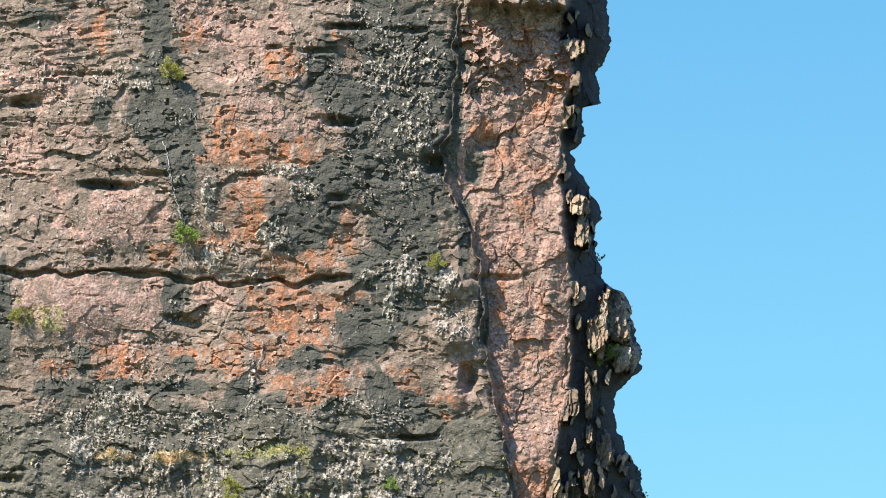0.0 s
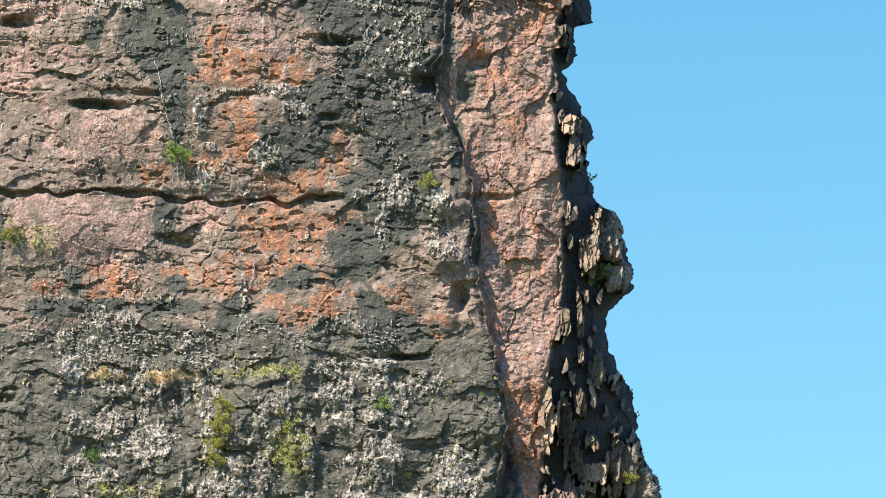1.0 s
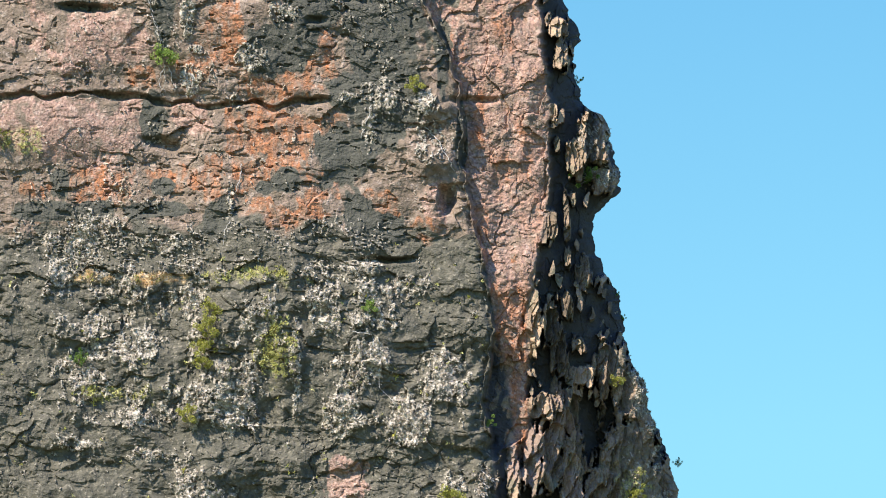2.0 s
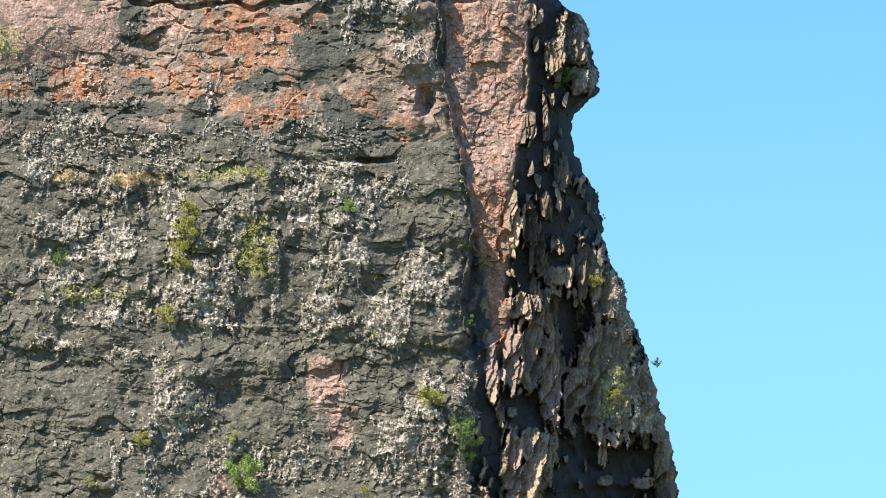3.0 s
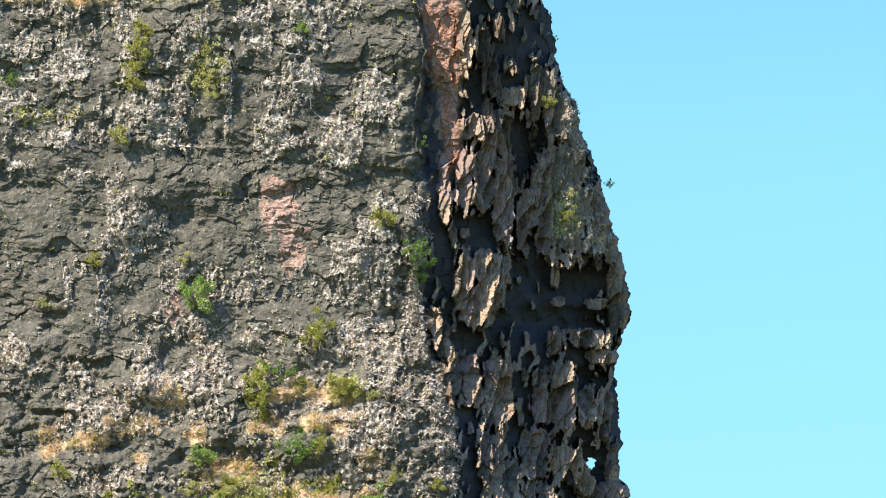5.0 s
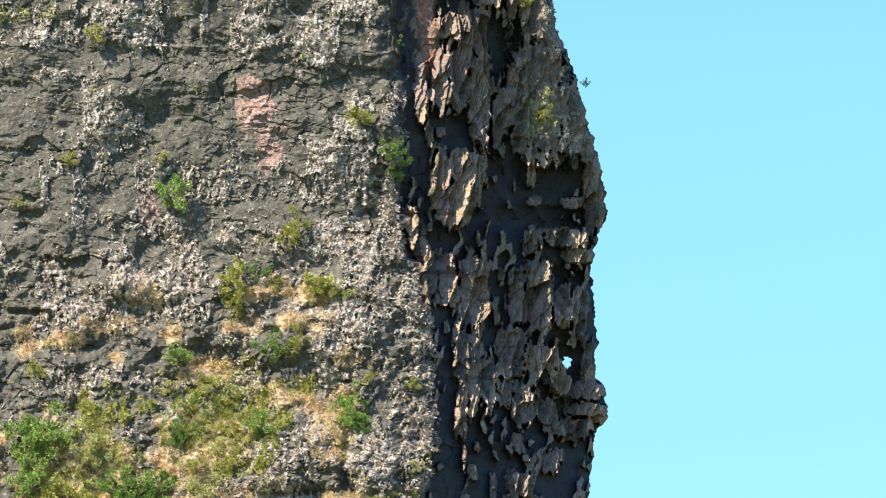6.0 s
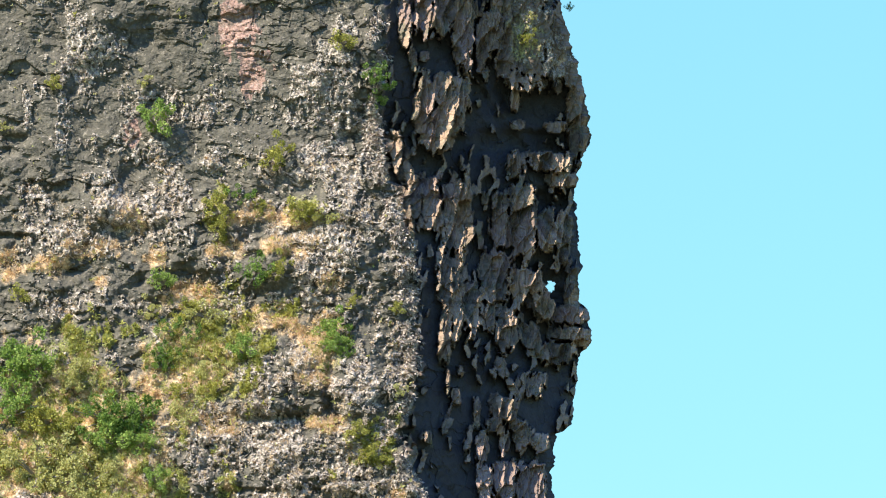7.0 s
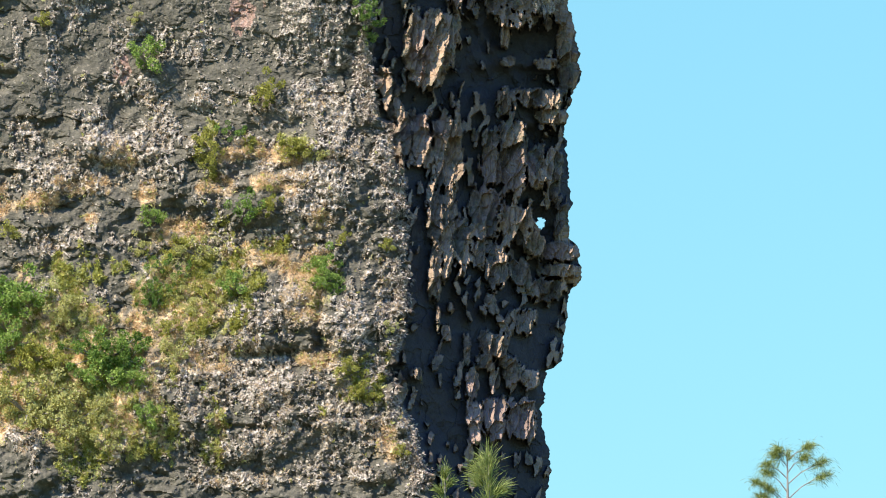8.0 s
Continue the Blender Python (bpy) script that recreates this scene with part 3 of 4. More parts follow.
def ramp(nodes, links, fac, lo, hi):
    r = nodes.new("ShaderNodeMapRange")
    r.inputs["From Min"].default_value, r.inputs["From Max"].default_value = lo, hi
    links.new(fac, r.inputs["Value"])
    return r.outputs[0]


def blend(nodes, links, fac, one, two, mode="MIX"):
    x = nodes.new("ShaderNodeMix")
    x.data_type, x.blend_type = "RGBA", mode
    for value, slot in ((fac, 0), (one, 6), (two, 7)):
        if isinstance(value, (int, float)):
            x.inputs[slot].default_value = value
        elif isinstance(value, tuple):
            x.inputs[slot].default_value = (*value, 1)
        else:
            links.new(value, x.inputs[slot])
    return x.outputs[2]


def times(nodes, links, one, two, op="MULTIPLY"):
    x = nodes.new("ShaderNodeMath")
    x.operation, x.use_clamp = op, op == "MULTIPLY"
    for value, slot in ((one, 0), (two, 1)):
        if isinstance(value, (int, float)):
            x.inputs[slot].default_value = value
        else:
            links.new(value, x.inputs[slot])
    return x.outputs[0]


def rock_material():
    m, nodes, links, bsdf = material("weathered_basalt")
    vec = nodes.new("ShaderNodeNewGeometry").outputs["Position"]

    def mask(name):
        n = nodes.new("ShaderNodeAttribute")
        n.attribute_name = name
        return n.outputs["Fac"]

    def worn(name, noise, amount=0.9):
        """A stain whose rim is broken up by the rock's grain."""
        return ramp(nodes, links, times(nodes, links, mask(name), times(nodes, links, noise, amount), "ADD"), 0.5 * amount + 0.30, 0.5 * amount + 0.62)

    mid = tex_noise(nodes, links, vec, 0.7, 5, 0.65)
    fine = tex_noise(nodes, links, vec, 2.6, 3, 0.65)
    grain = tex_noise(nodes, links, vec, 1.7, 3, 0.6)
    drip = tex_noise(nodes, links, vec, 0.8, 4, 0.6, (1, 1, 0.16))
    col = blend(nodes, links, ramp(nodes, links, mid, 0.35, 0.65), (0.13, 0.097, 0.066), (0.28, 0.20, 0.145))
    col = blend(nodes, links, worn("pink", mid), col, blend(nodes, links, ramp(nodes, links, fine, 0.35, 0.65), (0.215, 0.127, 0.090), (0.42, 0.270, 0.200)))
    col = blend(nodes, links, times(nodes, links, worn("rust", fine), times(nodes, links, 0.9, ramp(nodes, links, drip, 0.34, 0.58))), col, blend(nodes, links, ramp(nodes, links, fine, 0.58, 0.70), blend(nodes, links, ramp(nodes, links, grain, 0.36, 0.62), (0.22, 0.092, 0.045), (0.47, 0.180, 0.072)), (0.50, 0.29, 0.17)))
    blotch = tex_noise(nodes, links, vec, 0.38, 5, 0.7)
    col = blend(nodes, links, times(nodes, links, ramp(nodes, links, blotch, 0.50, 0.59), 0.62), col, (0.145, 0.115, 0.078))
    col = blend(nodes, links, times(nodes, links, ramp(nodes, links, tex_noise(nodes, links, vec, 0.9, 4, 0.7), 0.55, 0.63), 0.38), col, (0.58, 0.45, 0.35))
    col = blend(nodes, links, times(nodes, links, ramp(nodes, links, tex_noise(nodes, links, vec, 1.5, 4, 0.7), 0.53, 0.62), 0.42), col, (0.17, 0.125, 0.08))
    dark = blend(nodes, links, ramp(nodes, links, mid, 0.35, 0.7), (0.066, 0.061, 0.043), (0.150, 0.132, 0.094))
    dark = blend(nodes, links, ramp(nodes, links, grain, 0.58, 0.68), dark, (0.225, 0.195, 0.140))
    col = blend(nodes, links, worn("dark", mid, 0.55), col, dark)
    # dark stains, with the painted shade of one hollow among them
    col = blend(nodes, links, worn("stain_shade", mid, 0.4), col, blend(nodes, links, mid, (0.044, 0.044, 0.033), (0.122, 0.112, 0.084)))
    # dark flank rock blackened further: the shade of its recesses is painted in
    col = blend(nodes, links, mask("shaded_rock"), col, blend(nodes, links, mid, (0.032, 0.031, 0.030), (0.078, 0.071, 0.064)))
    # slabs that stand out are painted paler brown, as if in sun
    lit_slab = blend(nodes, links, ramp(nodes, links, times(nodes, links, mid, times(nodes, links, mask("tone"), 0.45), "ADD"), 0.50, 0.95), (0.100, 0.076, 0.050), (0.42, 0.290, 0.182))
    lit_slab = blend(nodes, links, times(nodes, links, ramp(nodes, links, blotch, 0.52, 0.60), 0.7), lit_slab, (0.17, 0.155, 0.095))
    col = blend(nodes, links, mask("lit_slab"), col, blend(nodes, links, times(nodes, links, mask("pink"), 0.6), lit_slab, (0.34, 0.235, 0.185)))
    col = blend(nodes, links, times(nodes, links, mask("olive"), ramp(nodes, links, fine, 0.4, 0.6)), col, (0.33, 0.30, 0.11))
    col = blend(nodes, links, times(nodes, links, mask("tan"), ramp(nodes, links, mid, 0.32, 0.46)), col, blend(nodes, links, fine, (0.48, 0.31, 0.15), (0.80, 0.60, 0.36)))
    pale = blend(nodes, links, ramp(nodes, links, grain, 0.35, 0.65), (0.17, 0.150, 0.112), (0.60, 0.515, 0.405))
    col = blend(nodes, links, times(nodes, links, mask("lichen"), ramp(nodes, links, grain, 0.32, 0.40)), col, pale)
    col = blend(nodes, links, 0.55, col, blend(nodes, links, fine, (0.30, 0.30, 0.30), (0.86, 0.86, 0.86)), "OVERLAY")
    links.new(col, bsdf.inputs["Base Color"])
    bsdf.inputs["Roughness"].default_value = 0.9
    bsdf.inputs["Specular IOR Level"].default_value = 0.2
    relief = nodes.new("ShaderNodeBump")
    relief.inputs["Strength"].default_value, relief.inputs["Distance"].default_value = 0.9, 0.30
    links.new(times(nodes, links, mid, fine, "ADD"), relief.inputs["Height"])
    links.new(relief.outputs[0], bsdf.inputs["Normal"])
    return m


ROCK = rock_material()


# ---------------------------------------------------------------- mesh helpers
def sheet(name, points, mat, masks=None, drop=None, smooth=False):
    """A mesh from a grid of points (rows, columns, 3)."""
    r, c = points.shape[:2]
    index = np.arange(r * c).reshape(r, c)
    quads = np.stack([index[:-1, :-1], index[1:, :-1], index[1:, 1:], index[:-1, 1:]], -1)
    quads = quads[~drop] if drop is not None else quads.reshape(-1, 4)
    me = bpy.data.meshes.new(name)
    me.vertices.add(r * c)
    me.vertices.foreach_set("co", points.astype(np.float32).ravel())
    me.loops.add(quads.size)
    me.loops.foreach_set("vertex_index", quads.astype(np.int32).ravel())
    me.polygons.add(len(quads))
    me.polygons.foreach_set("loop_start", np.arange(0, quads.size, 4, dtype=np.int32))
    me.polygons.foreach_set("use_smooth", np.full(len(quads), smooth))
    me.update(calc_edges=True)
    for key, value in (masks or {}).items():
        layer = me.attributes.new(key, "FLOAT", "POINT")
        layer.data.foreach_set("value", value.astype(np.float32).ravel())
    me.materials.append(mat)
    return me


def part(name, me, parent, label=""):
    ob = new(name, me)
    ob.parent = parent
    return tagged(ob, label)


# ---------------------------------------------------------------- the pinnacle
pinnacle = tagged(new("rock_pinnacle"), "tall weathered basalt cliff with rusty stains, lichen and scrub", "cliff")
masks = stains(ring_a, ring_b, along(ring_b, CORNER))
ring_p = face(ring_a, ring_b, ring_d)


def band(name, lo, hi, label):
    """One storey of the left wall, between two heights."""
    r0, r1 = int(np.searchsorted(rows_b, lo)), int(np.searchsorted(rows_b, hi))
    part(name, sheet(name, ring_p[r0:r1 + 1, :CUT + 1], ROCK, {k: v[r0:r1 + 1, :CUT + 1] for k, v in masks.items()}), pinnacle, label)


band("stained_wall", -300, 720, "pink, rust and dark grey rock wall with ledges")
band("lichened_wall", 720, 1460, "dark grey rock wall with hanging cream lichen")
band("overgrown_foot", 1460, 2400, "leaning foot of the wall with boulders and dry grass")
# a small hole runs right through the fin
HOLE_A, HOLE_B = 1200, 1628.5
mid_a, mid_b = (ring_a[:-1, CUT:-1] + ring_a[1:, CUT + 1:]) / 2, (ring_b[:-1, CUT:-1] + ring_b[1:, CUT + 1:]) / 2
hole = np.hypot((mid_a - HOLE_A + 2.5 * fbm(mid_b / 4, mid_b * 0, 2, 19)) / 7, (mid_b - HOLE_B) / 10.5) < 1
hole[:, N_RIGHT + 3:] = np.hypot((mid_a - HOLE_A)[:, N_RIGHT + 3:] / 15, (mid_b - HOLE_B)[:, N_RIGHT + 3:] / 14) < 1
pillar_side = (mid_a < lip(mid_b)) & (mid_b < 1090)
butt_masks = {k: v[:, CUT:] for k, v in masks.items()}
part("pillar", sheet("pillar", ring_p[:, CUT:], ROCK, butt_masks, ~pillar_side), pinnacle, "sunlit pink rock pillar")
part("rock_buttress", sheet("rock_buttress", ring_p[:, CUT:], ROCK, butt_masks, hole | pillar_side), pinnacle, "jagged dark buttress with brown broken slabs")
turn_round = np.linspace(0, 2 * math.pi, 25)[None, :]
inward = np.linspace(0, 1, 9)[:, None]
mouth = float(depth(np.array([[HOLE_A + 12.0]]), np.array([[HOLE_B]]), np.array([[950.0]]), np.array([[1252.0]]))[0, 0])
tunnel_a = HOLE_A + 10.5 * np.cos(turn_round) * (1 + 0.12 * fbm(inward * 6, turn_round, 2, 23)) + 0 * inward
tunnel_b = HOLE_B + 14 * np.sin(turn_round) * (1 + 0.12 * fbm(inward * 6, turn_round + 9, 2, 27)) + 0 * inward
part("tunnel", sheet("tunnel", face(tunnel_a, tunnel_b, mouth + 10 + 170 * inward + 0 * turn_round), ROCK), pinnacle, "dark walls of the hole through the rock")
lid = np.stack([ring_p[0] * (1 - k) + ring_p[0].mean(0) * k + np.array([0, 0, 14 * math.sin(k * 1.57)]) for k in np.linspace(0, 1, 8)], 0)
part("summit", sheet("summit", lid[::-1], ROCK), pinnacle)

# ---------------------------------------------------------------- ground: plain, slope up to the foot of the rock
gx = np.concatenate([np.linspace(-4000, -300, 24), np.linspace(-280, 280, 50), np.linspace(300, 4000, 24)])
gy = np.concatenate([np.linspace(-4000, 0, 16), np.linspace(20, 1200, 80), np.linspace(1250, 4500, 24)])
mx, my = np.meshgrid(gx, gy)
rise = step(260, 1010, my) ** 1.1 * step(2400, 1100, my) * step(900, 120, np.abs(mx))
mz = 123 * np.minimum(rise * 1.0, 1.0) + 2.0 * fbm(mx / 90, my / 90, 3, 301) * step(120, 300, my)
m_ground, gn, gl, gb = material("scrub_ground")
gcol = blend(gn, gl, ramp(gn, gl, tex_noise(gn, gl, gn.new("ShaderNodeNewGeometry").outputs["Position"], 0.05, 6, 0.65), 0.4, 0.6), (0.035, 0.06, 0.022), (0.13, 0.12, 0.055))
gl.new(gcol, gb.inputs["Base Color"])
gb.inputs["Roughness"].default_value = 0.95
tagged(new("ground", sheet("ground", np.stack([mx, my, mz], -1)[:, ::-1], m_ground)), "dry grass and scrub slope below the rock", "ground", kind="structure")

# ---------------------------------------------------------------- loose shapes on the face
dice = np.random.default_rng(7)


def surface(a, b):
    """Depth of the built face at one place."""
    aa, b1 = np.array([[float(a)]]), np.array([[float(b)]])
    return float(depth(aa, b1, along(b1, CORNER), edge_of(b1))[0, 0])


def spot(a, b, out=0.0):
    """The place on the face, out units in front of it."""
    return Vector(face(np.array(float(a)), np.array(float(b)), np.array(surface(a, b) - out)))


def from_arrays(name, points, faces, mat, tones=None):
    me = bpy.data.meshes.new(name)
    me.from_pydata(points, [], faces)
    if tones is not None:
        me.attributes.new("tone", "FLOAT", "POINT").data.foreach_set("value", np.asarray(tones, np.float32))
    me.materials.append(mat)
    return me


# ---------------------------------------------------------------- plants
def leaf_material(name, low, high, through_light=0.25):
    m, nodes, links, bsdf = material(name)
    tone = nodes.new("ShaderNodeAttribute")
    tone.attribute_name = "tone"
    col = blend(nodes, links, tone.outputs["Fac"], low, high)
    links.new(col, bsdf.inputs["Base Color"])
    bsdf.inputs["Roughness"].default_value = 0.75
    bsdf.inputs["Specular IOR Level"].default_value = 0.25
    soft = nodes.new("ShaderNodeBsdfTranslucent")
    links.new(col, soft.inputs["Color"])
    both = nodes.new("ShaderNodeMixShader")
    both.inputs[0].default_value = through_light
    links.new(bsdf.outputs[0], both.inputs[1])
    links.new(soft.outputs[0], both.inputs[2])
    links.new(both.outputs[0], nodes["Material Output"].inputs["Surface"])
    return m


LEAF_GREEN = leaf_material("green_leaves", (0.13, 0.22, 0.04), (0.43, 0.54, 0.13), 0.38)
LEAF_DARK = leaf_material("dark_leaves", (0.07, 0.13, 0.02), (0.25, 0.37, 0.07))
LEAF_YELLOW = leaf_material("yellow_green_leaves", (0.22, 0.23, 0.04), (0.56, 0.53, 0.13), 0.4)
LEAF_OLIVE = leaf_material("olive_leaves", (0.32, 0.31, 0.09), (0.70, 0.67, 0.27), 0.4)
LEAF_CREAM = leaf_material("cream_lichen", (0.17, 0.152, 0.105), (0.60, 0.53, 0.405), 0.15)
TURF = leaf_material("green_turf_blades", (0.30, 0.36, 0.09), (0.62, 0.62, 0.24), 0.35)
LEAF_PALE = leaf_material("grey_rosettes", (0.18, 0.150, 0.112), (0.66, 0.555, 0.43), 0.15)
LEAF_TAN = leaf_material("dry_grass_blades", (0.58, 0.41, 0.22), (0.95, 0.75, 0.48), 0.3)
m_bark, bn, bl, bark_bsdf = material("grey_bark")
bl.new(blend(bn, bl, tex_noise(bn, bl, bn.new("ShaderNodeNewGeometry").outputs["Position"], 6.0, 4), (0.16, 0.13, 0.10), (0.42, 0.38, 0.33)), bark_bsdf.inputs["Base Color"])
bark_bsdf.inputs["Roughness"].default_value = 0.9


def blades(base, axis, length, width, rng, flat=None):
    """Arrays of narrow pointed leaves (kites): base points, directions, lengths and widths."""
    n = len(base)
    side = np.cross(axis, rng.normal(size=(n, 3)) * (1 if flat is None else 0.5) + (0 if flat is None else flat))
    side /= np.linalg.norm(side, axis=1)[:, None] + 1e-9
    mid = base + axis * (length * 0.45)[:, None]
    pts = np.stack([base, mid + side * (width / 2)[:, None], base + axis * length[:, None], mid - side * (width / 2)[:, None]], 1)
    return pts.reshape(-1, 3), np.arange(4 * n).reshape(n, 4)


def unit_rows(v):
    return v / (np.linalg.norm(v, axis=1)[:, None] + 1e-9)


def tube(points, radii, sides=5):
    """Vertices and faces of a tapering tube along points."""
    vs, fs = [], []
    for i, p in enumerate(points):
        q = (points[min(i + 1, len(points) - 1)] - points[max(i - 1, 0)]).normalized()
        u = q.orthogonal().normalized()
        w = q.cross(u)
        for k in range(sides):
            t = 2 * math.pi * k / sides
            vs.append(p + radii[i] * (math.cos(t) * u + math.sin(t) * w))
    for i in range(len(points) - 1):
        for k in range(sides):
            fs.append((i * sides + k, i * sides + (k + 1) % sides, (i + 1) * sides + (k + 1) % sides, (i + 1) * sides + k))
    return vs, fs


def bush_mesh(seed, mat, wide=1.0, leaves=1700):
    """Foliage of a shrub of half width 1 in clumps along twigs, and its stems."""
    rng = np.random.default_rng(seed)
    centres = rng.normal(size=(15, 3)) * np.array([0.52 * wide, 0.35, 0.42])
    centres[:, 1] -= 0.35
    sizes = rng.uniform(0.14, 0.32, 15)
    pick = rng.integers(0, 15, leaves)
    out = unit_rows(rng.normal(size=(leaves, 3)))
    base = centres[pick] + out * (sizes[pick] * rng.uniform(0.5, 1.0, leaves))[:, None]
    axis = unit_rows(out + rng.normal(size=(leaves, 3)) * 0.6 + np.array([0, -0.2, 0.3]))
    pts, fcs = blades(base, axis, rng.uniform(0.06, 0.15, leaves), rng.uniform(0.055, 0.10, leaves), rng)
    tones = np.repeat(np.clip(rng.normal(0.5, 0.28, leaves) + 0.25 * (sizes[pick] - 0.26) / 0.1, 0, 1), 4)
    foliage = from_arrays("foliage", pts.tolist(), fcs.tolist(), mat, tones)
    vs, fs = [], []
    for c in centres:
        root = Vector((0, 0.4, -0.35))
        v, f = tube([root, root.lerp(Vector(c), 0.5) + Vector((0, 0, 0.06)), Vector(c)], [0.045, 0.03, 0.012], 4)
        fs += [tuple(i + len(vs) for i in face_) for face_ in f]
        vs += v
    return foliage, from_arrays("stem", [tuple(v) for v in vs], fs, m_bark)


def bush_thing(kind, mat, seed, label, wide=1.0):
    foliage, stems = bush_mesh(seed, mat, wide)
    ob = tagged(new("bush"), label, "bush", "bushes on the cliff")
    part("foliage", foliage, ob)
    part("stem", stems, ob)
    return ob


GREEN_BUSHES_HIGH = [(325, 415, 24), (508, 1335, 34), (898, 1065, 13), (893, 1302, 18), (690, 860, 14)]
GREEN_BUSHES_LOW = [(263, 1759, 48), (291, 1769, 34), (259, 1809, 34), (251, 1844, 36), (513, 1617, 24), (426, 1894, 40), (456, 1884, 36), (473, 1906, 28), (659, 1739, 26), (816, 1704, 30), (829, 1729, 22), (506, 1972, 24), (811, 1734, 18)]
GREEN_BUSHES = GREEN_BUSHES_HIGH + GREEN_BUSHES_LOW
DARK_BUSHES_HIGH = [(888, 1250, 20), (899, 1276, 22), (1075, 625, 20), (1230, 1135, 8), (1058, 458, 8), (1134, 878, 8), (170, 950, 14), (1122, 838, 7)]
DARK_BUSHES_LOW = [(411, 1856, 34), (446, 1852, 40), (476, 1856, 30), (261, 1754, 30), (503, 1744, 18), (531, 1704, 18), (541, 1749, 18), (671, 1602, 28), (656, 1472, 20), (516, 1769, 18), (831, 1744, 16), (571, 1714, 15)]
DARK_BUSHES = DARK_BUSHES_HIGH + DARK_BUSHES_LOW
YELLOW_BUSHES_HIGH = [(300, 125, 24), (770, 465, 17), (27, 555, 17), (408, 862, 20), (403, 896, 22), (396, 930, 22), (392, 957, 18), (368, 1050, 19), (718, 1395, 30), (833, 1195, 24), (323, 1270, 15), (1160, 1190, 16), (1125, 990, 14)]
YELLOW_BUSHES_LOW = [(613, 1484, 24), (619, 1514, 22), (756, 1492, 26), (776, 1499, 22), (721, 1596, 24), (311, 1864, 36), (286, 1874, 26), (351, 1874, 26), (596, 1704, 19), (613, 1754, 19), (606, 1809, 19), (561, 1664, 18), (861, 1884, 18), (886, 1919, 22), (901, 1939, 18), (931, 1669, 14), (851, 1654, 14), (261, 1644, 20), (956, 2034, 14), (541, 1814, 22)]
YELLOW_BUSHES = YELLOW_BUSHES_HIGH + YELLOW_BUSHES_LOW
OLIVE_BUSHES_HIGH = [(528, 940, 13), (534, 972, 14), (228, 1345, 11), (483, 1265, 13), (1165, 1150, 9)]
OLIVE_BUSHES_LOW = [(296, 1949, 50), (326, 1959, 40), (371, 1969, 44), (391, 1949, 34), (561, 1754, 19), (586, 1779, 19), (591, 1674, 28), (356, 1779, 30), (361, 1794, 26), (636, 1724, 19), (626, 1774, 19), (931, 1814, 14), (801, 1504, 18), (491, 1674, 18), (551, 1854, 30), (431, 2014, 22), (361, 2014, 30), (431, 1964, 24), (331, 1924, 34)]
OLIVE_BUSHES = OLIVE_BUSHES_HIGH + OLIVE_BUSHES_LOW
for kind, mat, table, label in (("green", LEAF_GREEN, GREEN_BUSHES, "leafy bright green bush rooted in a rock ledge"), ("dark", LEAF_DARK, DARK_BUSHES, "dense dark green bush growing out of the rock"),
                                ("yellow", LEAF_YELLOW, YELLOW_BUSHES, "sunlit yellow-green shrub clinging to the rock"), ("olive", LEAF_OLIVE, OLIVE_BUSHES, "half-dry olive scrub bush on the rock")):
    models = [bush_thing(kind, mat, 400 + 10 * len(label) + k, label, 1.0 + 0.2 * k) for k in range(3)]
    for i, (a, b, r) in enumerate(table):
        place = Matrix.Translation(spot(a, b, 0.35 * r)) @ Matrix.Rotation(dice.uniform(-0.5, 0.5), 4, "Y") @ Matrix.Diagonal((*([r * UNIT * 1.0] * 3), 1))
        if i < 3:
            models[i].matrix_basis = place
        else:
            copy_thing(models[i % 3], place @ Matrix.Diagonal((*(1 / s for s in models[i % 3].scale), 1)))


# tufts scattered over the wall, denser where the stain masks say so
wall_a, wall_b, wall_d = front_a[:, N_FAR:], front_b[:, N_FAR:], front_d[:, N_FAR:]
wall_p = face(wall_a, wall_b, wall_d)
across, down = np.gradient(wall_p, axis=1), np.gradient(wall_p, axis=0)
wall_n = np.cross(across, down)
wall_n /= np.linalg.norm(wall_n, axis=2)[..., None] + 1e-9
wall_n *= -np.sign(wall_n[..., 1:2])
wall_masks = {k: v[:, N_FAR:N_FAR + wall_a.shape[1]] for k, v in masks.items()}


def scatter(weight, count, seed):
    rng = np.random.default_rng(seed)
    w = (weight * ((wall_b > -30) & (wall_b < 2165))).ravel()
    pick = rng.choice(w.size, count, p=w / w.sum())
    return rng, wall_p.reshape(-1, 3)[pick], wall_n.reshape(-1, 3)[pick]


def tufts(name, weight, count, per, size, mat, seed, lift, slim, label, category, spread=0.0):
    rng, p, n = scatter(weight, count, seed)
    big = size * UNIT * rng.uniform(0.5, 1.5, count)
    base = np.repeat(p + n * (big * 0.35)[:, None], per, 0)
    out = np.repeat(n, per, 0)
    axis = unit_rows(out * (0.8 - 0.35 * spread) + rng.normal(size=(count * per, 3)) * 0.75 + np.array([0, 0, lift]))
    length = np.repeat(big, per) * rng.uniform(0.6, 1.3, count * per)
    pts, fcs = blades(base + axis * 0.02, axis, length, length * slim, rng, out if spread else None)
    tones = np.repeat(np.clip(np.repeat(rng.normal(0.55, 0.33, count), per) + rng.normal(0, 0.15, count * per), 0, 1), 4)
    return tagged(new(name, from_arrays(name, pts.tolist(), fcs.tolist(), mat, tones)), label, category, kind="stuff")


